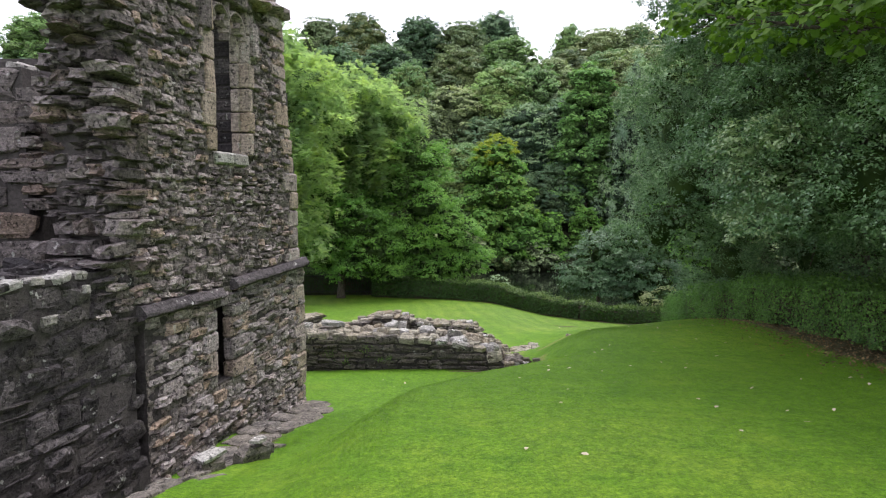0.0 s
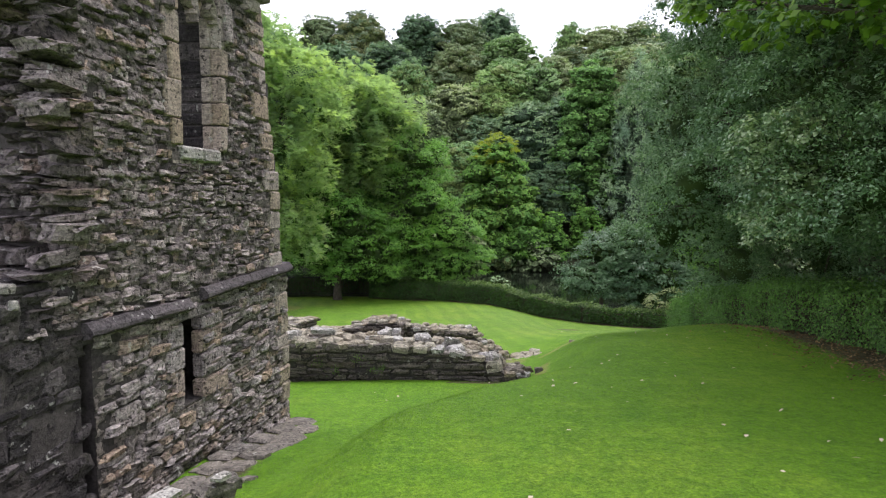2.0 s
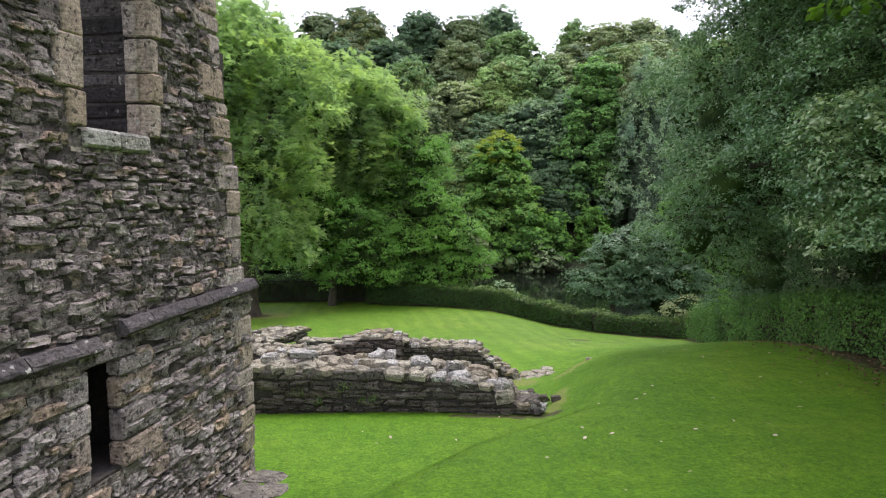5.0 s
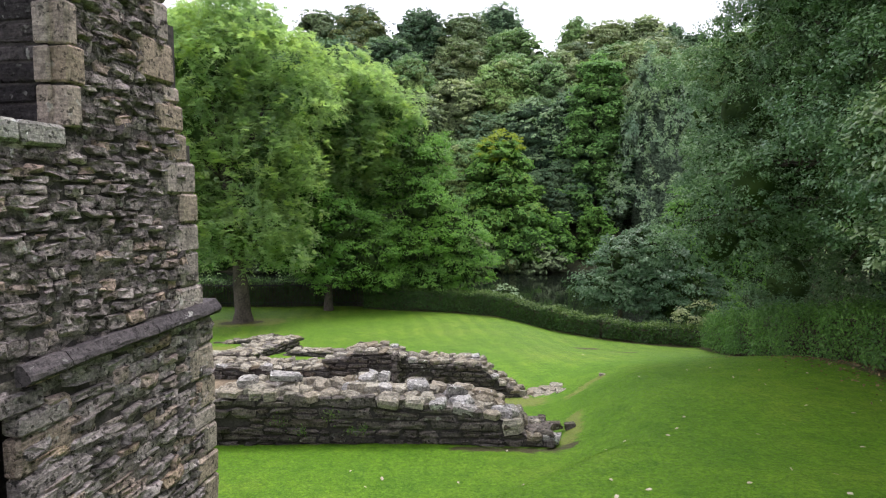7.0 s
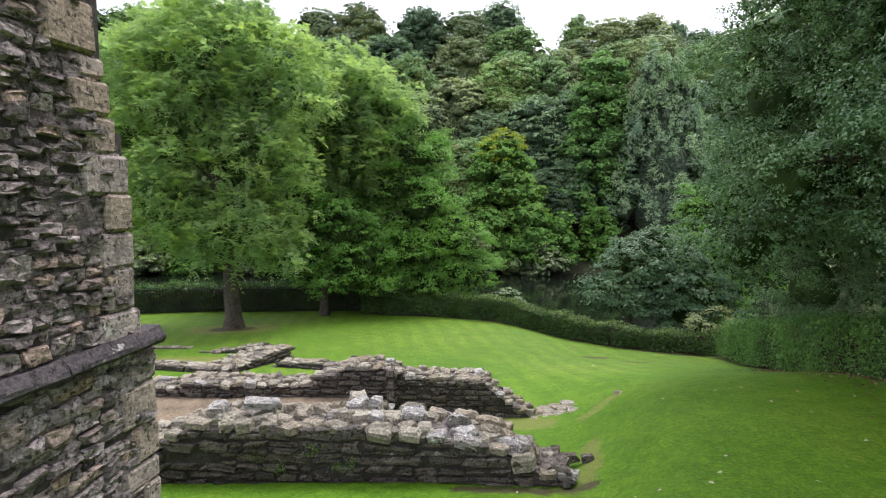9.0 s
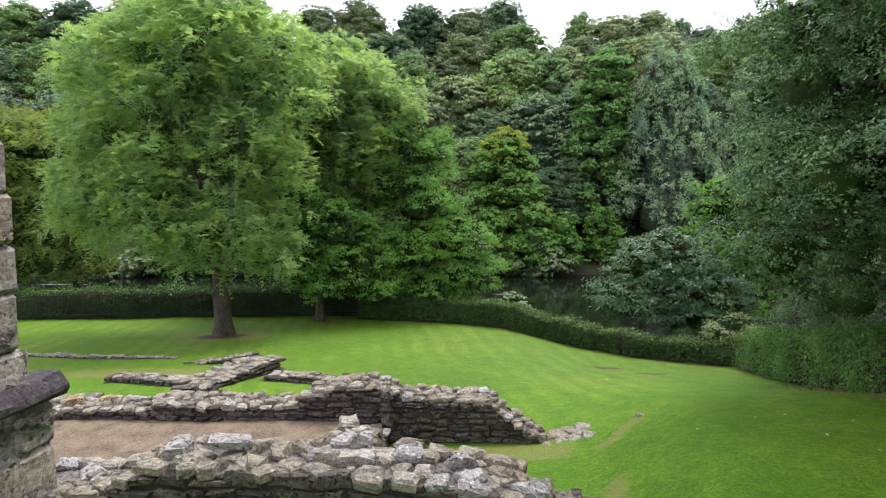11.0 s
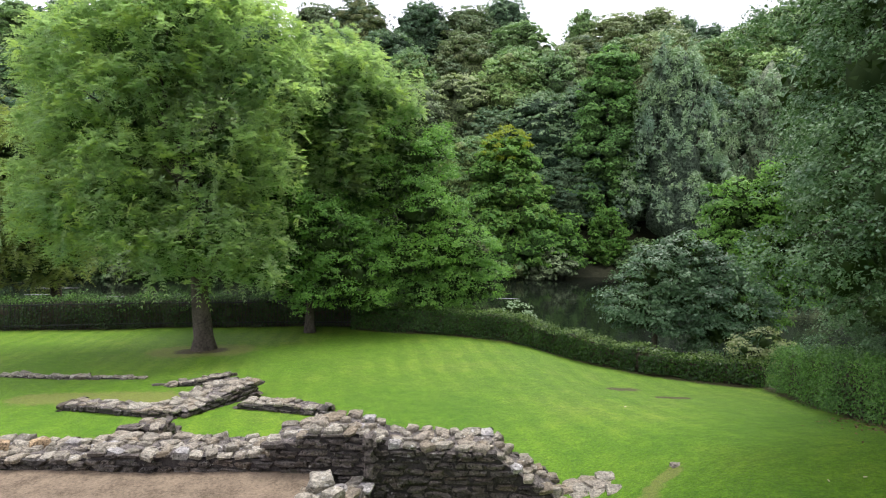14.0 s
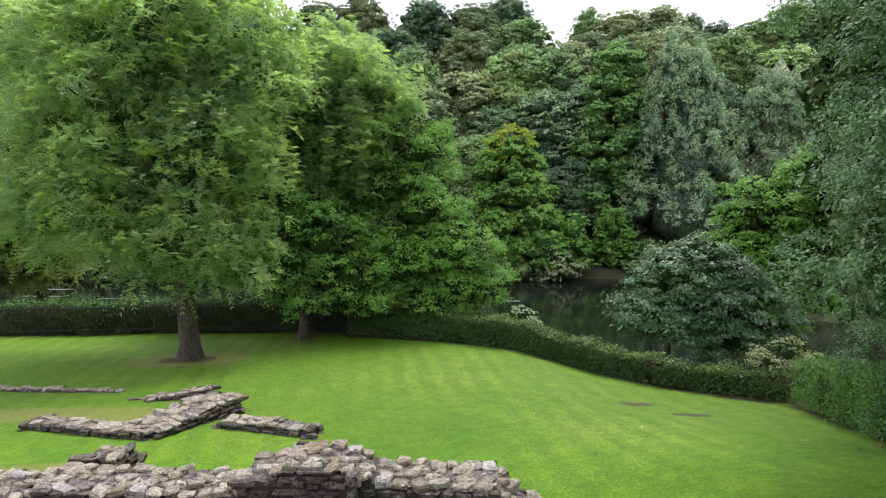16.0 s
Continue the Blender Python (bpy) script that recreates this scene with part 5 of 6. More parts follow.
tree("maple_tree", "dense bright green maple tree reaching down to the hedge", (-1.2, 30.0, -1.8),
     [(-1.3, 29.6, 4.6, 1.5, 1.4, 1.4), (-1.0, 29.1, 2.6, 1.7, 1.4, 1.3), (0.3, 29.3, 1.3, 1.4, 1.3, 1.3), (-1.7, 28.9, 0.8, 1.5, 1.2, 1.2), (0.6, 29.1, -0.1, 1.3, 1.1, 1.0), (-0.7, 28.8, -0.4, 1.4, 1.0, 0.8), (-2.0, 29.6, 3.4, 1.2, 1.2, 1.2)],
     M_MAPLE, 0.2, (-1.2, 30, 1.0), 13, 0.24, 38, 0.078, 0.6, core=0.7, flat=0.7, bough=(0.45, 0.8, 1.1), under=-0.4)
tree("lime_tree", "dark green lime tree behind the ash", (-6.2, 30.4, -1.9),
     [(-6.0, 30.5, 3.2, 2.4, 2.0, 2.2), (-4.6, 30.2, 1.6, 2.0, 1.8, 1.8), (-5.6, 30.3, 5.4, 1.8, 1.8, 1.8), (-4.4, 29.6, 0.0, 1.5, 1.2, 0.8)],
     M_DARKTREE, 0.2, (-6.1, 30.4, 1.0), 9, 0.3, 26, 0.15, 0.6, core=0.6, bough=(0.5, 0.9, 1.2), under=-0.4)
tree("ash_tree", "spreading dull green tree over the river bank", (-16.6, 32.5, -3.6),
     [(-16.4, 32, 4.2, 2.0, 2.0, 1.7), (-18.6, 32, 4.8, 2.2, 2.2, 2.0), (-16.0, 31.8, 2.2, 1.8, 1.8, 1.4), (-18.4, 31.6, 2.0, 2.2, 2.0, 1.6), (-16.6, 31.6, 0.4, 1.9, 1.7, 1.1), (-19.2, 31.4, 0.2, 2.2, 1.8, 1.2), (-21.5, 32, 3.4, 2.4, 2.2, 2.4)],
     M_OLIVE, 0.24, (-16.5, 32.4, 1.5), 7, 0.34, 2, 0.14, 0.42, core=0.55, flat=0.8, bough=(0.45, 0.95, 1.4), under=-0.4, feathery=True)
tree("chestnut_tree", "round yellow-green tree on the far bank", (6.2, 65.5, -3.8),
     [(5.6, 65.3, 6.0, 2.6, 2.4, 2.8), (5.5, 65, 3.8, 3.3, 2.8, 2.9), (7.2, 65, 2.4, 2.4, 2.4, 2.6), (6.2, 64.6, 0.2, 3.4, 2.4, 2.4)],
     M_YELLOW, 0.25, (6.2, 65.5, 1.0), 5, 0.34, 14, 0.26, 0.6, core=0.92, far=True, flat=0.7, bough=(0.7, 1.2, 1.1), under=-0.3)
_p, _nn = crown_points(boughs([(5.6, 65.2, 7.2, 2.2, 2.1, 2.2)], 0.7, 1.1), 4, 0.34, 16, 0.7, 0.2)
part("crown_top", leaf_mesh("crown_top", _p, _nn, 0.24, 0.6, M_GOLD), M_GOLD, bpy.data.objects["chestnut_tree"], "yellower leaves at the top")
tree("lime_tree", "tall bright green tree on the far bank", (16.5, 70.5, -1.5),
     [(16.5, 70.2, 15.2, 2.2, 2.0, 3.0), (16.3, 70.2, 11.6, 3.2, 2.6, 3.2), (16.0, 70, 7.4, 3.6, 2.6, 3.2), (16.2, 70, 3.6, 3.4, 2.6, 2.8)],
     M_LIME, 0.25, (16.5, 70.5, 4.0), 4, 0.38, 12, 0.28, 0.6, core=0.92, far=True, flat=0.7, bough=(0.7, 1.2, 1.1), under=-0.2)
tree("maple_tree", "low bright green tree overhanging the water", (9.3, 65.0, -4.0),
     [(9.4, 64, -0.4, 2.8, 2.2, 1.7), (10.6, 64, -2.2, 2.2, 2.0, 1.5), (7.2, 63.6, -2.2, 2.2, 2.0, 1.5), (4.4, 63.8, -2.6, 2.0, 1.6, 1.3)],
     M_MAPLE, 0.18, (9.3, 65, -2.0), 4, 0.36, 12, 0.28, 0.6, core=0.92, far=True, bough=(0.6, 1.1, 1.1), under=-0.3)
tree("poplar_sapling", "young light green sapling on the far bank", (15.4, 66.5, -3.2), [(15.4, 66.2, -0.4, 1.5, 1.3, 2.6), (15.2, 66, -2.0, 1.7, 1.4, 1.4)], M_MAPLE, 0.1, (15.4, 66.5, -1.5), 5, 0.36, 12, 0.28, 0.6, core=0.9, far=True, bough=(0.4, 0.8, 1.1), under=-0.3)
def willow(label, base, top, wide, n):
    """A tall willow: slender upright sprays stacked into a tapering crown."""
    root = thing("willow_tree", base, label, "tree")
    x0, y0, z0 = base
    masses = []
    for k in range(n):
        h = (k + 0.5) / n
        w = k * 2.39996
        q = wide * 0.5 * (1 - 0.72 * h ** 1.6) * math.sqrt(RNG.uniform(0.45, 1.0))
        r = RNG.uniform(0.5, 0.95)
        masses.append((x0 + q * math.cos(w), y0 + q * math.sin(w), z0 + 2.0 + (top - z0 - 3.6) * h + RNG.normal(0, 0.5), r * 0.8, r * 0.8, r * RNG.uniform(1.3, 2.2)))
    part("trunk", limbs(base, masses[::9], 0.3, (x0, y0, z0 + 5), 0.0, 0), M_BARK, root, "grey-brown ridged bark")
    p, nn = crown_points(masses, 5.5, 0.3, 14, 1.5, -0.6, 0.3, (0, -1, 0), 0.1, 0.55)
    crown = part("crown", leaf_mesh("crown", p, nn, 0.28, 0.34, M_SILVER), M_SILVER, root)
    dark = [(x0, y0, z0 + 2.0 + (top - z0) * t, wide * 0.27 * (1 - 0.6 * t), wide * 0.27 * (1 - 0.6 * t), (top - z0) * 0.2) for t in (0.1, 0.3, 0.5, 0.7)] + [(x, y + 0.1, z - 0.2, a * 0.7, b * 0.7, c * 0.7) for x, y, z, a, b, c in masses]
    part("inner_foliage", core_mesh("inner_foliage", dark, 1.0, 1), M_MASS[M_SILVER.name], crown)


willow("tall grey-green willow tree on the far bank", (22.6, 68.0, -2.2), 18.2, 12.5, 125)
willow("second grey-green willow tree beside it", (32.2, 69.0, -2.0), 15.8, 13.0, 100)
tree("grey_shrub", "broad dark shrub with silvery leaves beyond the hedge", (6.8, 26.4, -2.2),
     [(6.9, 26.4, 0.5, 1.2, 1.2, 1.1), (6.0, 26.0, -0.4, 1.0, 1.0, 0.8), (7.9, 26.2, -0.3, 1.3, 1.2, 1.0), (6.5, 25.8, -0.75, 1.0, 0.9, 0.55), (9.1, 26.0, -0.5, 1.3, 1.2, 1.1), (7.7, 26.4, 1.0, 0.9, 0.9, 0.8), (8.6, 26.3, 0.6, 0.8, 0.8, 0.7), (8.6, 25.8, -1.2, 1.3, 1.0, 0.8)],
     M_SHRUB, 0.1, (6.8, 26.4, -0.8), 10, 0.3, 90, 0.085, 0.6, category="shrub", core=0.6)
tree("maple_tree", "light green tree behind the dark shrub", (12.6, 33.0, -3.4),
     [(12.7, 32.6, 2.2, 1.8, 1.6, 1.8), (11.6, 32.4, 0.4, 1.7, 1.4, 1.4), (14.0, 32.4, 1.0, 1.8, 1.4, 1.6), (12.6, 32.0, -1.3, 2.2, 1.4, 1.3), (14.6, 32.4, 3.2, 1.8, 1.6, 1.6)],
     M_MAPLE, 0.16, (12.6, 33, 0.0), 8, 0.3, 30, 0.13, 0.5, core=0.6, bough=(0.45, 0.8, 1.2), under=-0.4)

tree("pale_shrub", "small shrub with pale silvery leaves behind the hedge", (2.6, 28.6, -2.4), [(2.6, 28.6, -1.1, 0.5, 0.4, 0.45), (2.9, 28.6, -1.4, 0.45, 0.4, 0.4)], M_SILVER, 0.04, (2.6, 28.6, -1.6), 14, 0.16, 40, 0.07, 0.5, category="shrub", core=0.5)
tree("cream_shrub", "pale leafy shrub at the corner of the hedges", (8.0, 22.5, -1.95), [(7.8, 22.4, -0.85, 0.45, 0.4, 0.4), (8.25, 22.4, -0.7, 0.5, 0.4, 0.42), (8.6, 22.3, -1.0, 0.45, 0.4, 0.4)], M_CREAM, 0.05, (8.0, 22.5, -1.4), 14, 0.18, 40, 0.07, 0.6, category="shrub", core=0.5)

# the big tree that hangs over the right-hand hedge
# the highest lobes are an added roof out of view that shades the boughs
alder_upper = [(7.1, 12.3, 4.7, 1.7, 2.2, 1.5), (7.05, 15.2, 3.5, 1.8, 2.0, 1.9), (7.05, 15.4, 5.6, 1.9, 2.2, 1.8), (6.35, 9.0, 4.7, 1.7, 2.0, 1.3), (6.2, 11.8, 7.0, 2.4, 2.8, 1.5), (7.85, 15.0, 8.2, 2.4, 2.6, 2.2), (7.35, 7.6, 6.4, 2.0, 2.6, 1.6), (5.35, 10.6, 3.6, 0.9, 1.0, 0.8), (5.75, 15.0, 4.6, 0.9, 1.2, 1.2), (6.0, 9.4, 7.7, 2.3, 2.5, 1.0)]
# the last three lobes are added to block the bright gap behind the hedge
alder_lower = [(7.1, 12.4, 3.2, 1.7, 2.0, 1.3), (6.15, 8.9, 3.2, 1.6, 1.8, 1.2), (6.35, 6.2, 3.4, 1.5, 1.8, 1.6), (8.35, 17.8, 3.4, 1.6, 1.6, 2.2), (8.45, 9.6, 3.4, 2.2, 4.0, 2.4), (5.55, 14.1, 3.3, 0.9, 1.2, 1.1), (5.1, 9.4, 3.4, 0.6, 0.7, 0.6), (5.3, 14.9, 2.2, 0.8, 1.0, 1.0), (8.8, 9.8, 1.6, 0.9, 2.6, 1.2), (8.9, 14.0, 1.4, 0.9, 2.6, 1.3), (8.4, 18, 1.0, 0.8, 2.0, 1.3)]
tree("alder_tree", "large dense alder tree with boughs drooping over the lawn edge", (8.4, 12.2, -0.3),
     alder_upper + alder_lower,
     M_ALDER, 0.3, (8.2, 12.2, 3.0), 17, 0.17, 44, 0.046, 0.62, core=0.68, flat=1.1, face=(-0.8, -0.6, 0), back=0.1, bough=(0.35, 0.75, 1.1, 0.0), under=-0.4, up=0.45, mess=0.5)
_p, _nn = crown_points(boughs([(4.9, 9.2, 3.5, 0.6, 0.75, 0.6), (4.85, 9.5, 2.9, 0.45, 0.55, 0.5)], 0.26, 0.45), 26, 0.13, 22, 0.9, -0.7, 0.5)
part("drooping_bough", leaf_mesh("drooping_bough", _p, _nn, 0.055, 0.66, M_ALDER_LIT), M_ALDER_LIT, bpy.data.objects["alder_tree"], "drooping bough with daylight put into its paler leaf colour")
tree("sycamore_tree", "overhanging sycamore bough with large lobed leaves", (7.4, 6.4, 0.4),
     [(4.2, 7.4, 5.0, 0.9, 1.2, 0.42), (3.6, 8.6, 5.35, 0.6, 0.6, 0.22), (4.7, 6.0, 4.9, 1.0, 1.2, 0.6), (4.4, 8.6, 5.3, 0.9, 0.9, 0.4)],
     M_SYC, 0.14, (7.2, 6.5, 4.2), 14, 0.2, 14, 0.105, 0.8, core=0, broad=True)
# added crowns, mostly unseen, that keep sky and sun off alder and lawn
tree("tall_alder_tree", "added tree crowns, mostly out of view, that shade the alder and lawn", (11.5, 9.5, -1.0),
     [(10, 12, 8.5, 3.0, 3.4, 3.4), (10, 6, 8.0, 3.0, 3.4, 3.4), (10.5, 9, 12.0, 3.4, 4.4, 2.6), (12, 15, 6.5, 3.0, 3.0, 4.0), (10, 1.5, 6.5, 2.6, 3.0, 3.4), (10.5, 18.5, 5, 2.4, 2.4, 4.0), (8.5, 12.5, 10.0, 3.0, 3.5, 1.7), (8.3, 7.0, 9.4, 2.6, 3.0, 1.6), (8.0, 2.5, 8.6, 2.4, 2.6, 1.6), (6.4, 7.3, 8.4, 1.8, 2.2, 0.9), (7.3, 9.4, 9.2, 2.0, 2.0, 1.0), (9.0, 17.0, 9.6, 2.6, 2.6, 1.8), (7.3, 4.6, 8.6, 2.2, 2.8, 1.0), (7.6, -3.5, 7.0, 2.8, 2.8, 2.0), (8.6, 0.5, 5.0, 1.8, 3.4, 2.4), (11.8, 20.5, 7.0, 2.4, 2.6, 4.0), (13.2, 24, 6.5, 2.6, 2.6, 4.2), (14.8, 27.5, 6, 2.8, 2.8, 4.5)],
     M_ALDER, 0.4, (11.5, 9.5, 5.0), 2.0, 0.7, 40, 0.25, 0.6, core=0.8)

# ---- the wood on the far hillside ----
def dome_boughs(wide, tall, foot, n, r0, r1, lean=0.0):
    """Spreading leaf masses over a domed crown that reaches from foot up to tall: broad umbrellas above, smaller ones down the sides."""
    out = []
    mid = foot + (tall - foot) * 0.5
    for k in range(n):
        h = 1 - 1.75 * (k + 0.5) / n
        w = k * 2.39996 + RNG.normal(0, 0.3)
        q = math.sqrt(max(0.05, 1 - h * h)) * RNG.uniform(0.8, 1.0)
        r = RNG.uniform(r0, r1)
        x, y = (wide * 0.5 - r * 0.6) * q * math.cos(w), (wide * 0.5 - r * 0.6) * q * math.sin(w)
        z = mid + (tall - mid - r * 0.45) * h if h > 0 else mid + (mid - foot) * h
        out.append((x + lean * (z - mid), y, z + RNG.normal(0, 0.15), r * RNG.uniform(1.0, 1.3), r * RNG.uniform(1.0, 1.3), r * RNG.uniform(0.55, 0.8)))
    return out


def wood_tree(mat, label, n, r0, r1, lean, clump=0.36, flat=0.55):
    root = thing("woodland_tree", (0, 0, 0), label, "tree", "hillside wood")
    masses = dome_boughs(8.0, 12.0, 1.2, n, r0, r1, lean)
    part("trunk", limbs((0, 0, 0), masses[::7], 0.28, (0, 0, 5.5), 0.0, 0), M_BARK, root, "grey-brown ridged bark")
    p, nn = crown_points(masses, 2.2, clump, 18, flat, -0.25, 0.5, (0, -1, 0), 0.12, 0.3)
    crown = part("crown", leaf_mesh("crown", p, nn, 0.225, 0.62, mat), mat, root)
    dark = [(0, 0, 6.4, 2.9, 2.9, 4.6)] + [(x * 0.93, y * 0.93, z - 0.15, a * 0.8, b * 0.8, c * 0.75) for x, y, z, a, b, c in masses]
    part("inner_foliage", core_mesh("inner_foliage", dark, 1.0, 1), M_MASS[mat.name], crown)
    return root


KINDS = {}
for key, mat, lab in (("a", M_WOOD_A, "full green woodland tree on the hillside"), ("b", M_WOOD_B, "dark green woodland tree on the hillside"), ("c", M_WOOD_C, "olive green woodland tree on the hillside")):
    KINDS[key] = [wood_tree(mat, lab, 52, 0.9, 1.7, 0.02, 0.4, 0.65), wood_tree(mat, lab, 70, 0.7, 1.3, -0.03, 0.34, 0.75)]
# each crown: place on the plan, height of its top, width, kind
CROWNS = [(-20.0, 101.0, 31.0, 8.5, "c"), (-13.1, 100.0, 31.2, 11.5, "c"), (-3.6, 100.0, 30.9, 10.5, "b"), (2.7, 97.0, 29.3, 9.6, "c"), (8.3, 101.0, 31.4, 10.4, "b"),
          (21.3, 106.0, 31.2, 6.0, "a"), (25.5, 102.0, 29.6, 10.5, "c"), (31.2, 101.0, 29.8, 10.5, "c"), (35.2, 100.0, 28.9, 5.4, "b"), (37.3, 97.0, 26.8, 6.6, "b"), (42.1, 94.0, 26.3, 9.4, "a"), (47.3, 96.0, 29.0, 9.4, "a"), (51.9, 94.0, 29.7, 10.8, "b"), (57.6, 92.0, 30.5, 12.0, "a"),
          (10.0, 92.0, 25.7, 10.2, "a"), (2.4, 91.0, 24.0, 9.6, "c"), (15.3, 88.0, 21.7, 9.2, "c"), (34.5, 86.0, 22.3, 9.0, "a"), (-8.2, 92.0, 24.9, 10.0, "b"), (18.5, 95.0, 24.6, 9.0, "c"), (24.5, 93.0, 24.2, 9.0, "a"), (30.5, 93.0, 25.2, 10.0, "c"),
          (-4.2, 82.0, 19.8, 8.6, "a"), (7.7, 80.0, 19.2, 10.0, "a"), (12.4, 79.0, 18.6, 8.6, "a"), (1.6, 79.0, 16.2, 9.2, "c"), (15.2, 74.0, 14.3, 9.0, "b"), (9.8, 74.5, 13.2, 9.0, "b"), (5.2, 76.0, 12.3, 8.8, "b"), (-3.5, 76.0, 14.1, 9.0, "c"), (26.1, 84.0, 22.0, 10.5, "c"), (40.1, 82.0, 19.6, 10.5, "a"), (28.5, 76.0, 15.2, 8.8, "b"), (20.0, 77.0, 14.0, 9.0, "b"),
          (34.5, 75.0, 12.0, 9.0, "b"), (13.0, 70.5, 6.5, 6.5, "b"), (19.3, 71.0, 7.5, 6.5, "b"), (9.0, 70.5, 5.0, 6.0, "b"), (2.0, 71.0, 8.5, 7.5, "a"), (27.0, 71.0, 6.5, 7.0, "b"), (38.0, 70.0, 6.0, 8.0, "b"), (46.5, 78.0, 14.0, 11.0, "a"), (50.5, 86.0, 21.0, 11.0, "b")]
for r, y in enumerate((71, 78, 86, 94, 102)):
    for x in np.arange(-66, -8, 8.5):
        xx, y2 = x + RNG.uniform(-1.5, 1.5) + 4.2 * (r % 2), y + RNG.uniform(-1.5, 1.5)
        if -0.76 * (y2 - 4) - 4 < xx < (-9 if r < 3 else -25):
            CROWNS.append((xx, y2, gz(xx, y2) + RNG.uniform(11.5, 14.5), RNG.uniform(9.5, 12), "abbc"[int(RNG.integers(4))]))
placed = set()
for x, y, top, wide, key in CROWNS:
    i = int(RNG.integers(2))
    foot = gz(x, y) - 0.6
    m = pose(x, y, foot, 0, 0, float(RNG.uniform(-50, 50)))
    k = (wide / 8.3, wide / 8.3, (top - foot) / 11.2)
    if (key, i) in placed:
        copy_thing(KINDS[key][i], m).scale = k
    else:
        placed.add((key, i))
        KINDS[key][i].matrix_basis = m @ Matrix.Diagonal((*k, 1))
BUSHES = []
for mat in (M_WOOD_A, M_MAPLE, M_WOOD_C):
    lob = [(0, 0, 2.6, 1.9, 1.7, 1.5), (1.6, 0.3, 1.4, 1.6, 1.5, 1.3), (-1.7, 0, 1.5, 1.6, 1.5, 1.3), (0.2, -0.9, 0.8, 2.0, 1.3, 0.9)]
    BUSHES.append(tagged(tree("bank_bush", "low green bush overhanging the far river bank", (0, 0, 0), lob, mat, 0.12, (0, 0, 1.2), 3.5, 0.34, 8, 0.28, 0.65, "bush", core=0.88, far=True, bough=(0.5, 0.9, 1.1), under=-0.2), group="river bank bushes"))
for i, x in enumerate(x for x in np.arange(-58, 46, 3.2) if not 10.8 < x < 18):
    y, s = 65.0 + RNG.uniform(-0.8, 1.2), RNG.uniform(0.8, 1.3)
    m = pose(x, y, -4.6, 0, 0, float(RNG.uniform(0, 360)))
    if i < len(BUSHES):
        BUSHES[i].matrix_basis = m @ Matrix.Scale(s, 4)
    else:
        copy_thing(BUSHES[int(RNG.choice([0, 0, 1, 2, 2]))], m).scale = (s * 1.15, s, s)

tree("ivy_bush", "bright green ivy mass spilling over the railings", (-11.6, 28.9, -1.6), [(-12.1, 28.8, -0.95, 0.8, 0.45, 0.34), (-11.0, 28.9, -0.9, 0.7, 0.45, 0.3), (-13.2, 28.7, -1.1, 0.6, 0.4, 0.3), (-9.6, 29.0, -1.0, 0.6, 0.4, 0.25)], M_LOOSE, 0.05, (-11.6, 28.9, -1.2), 16, 0.15, 30, 0.06, 0.65, category="bush", core=0.5)

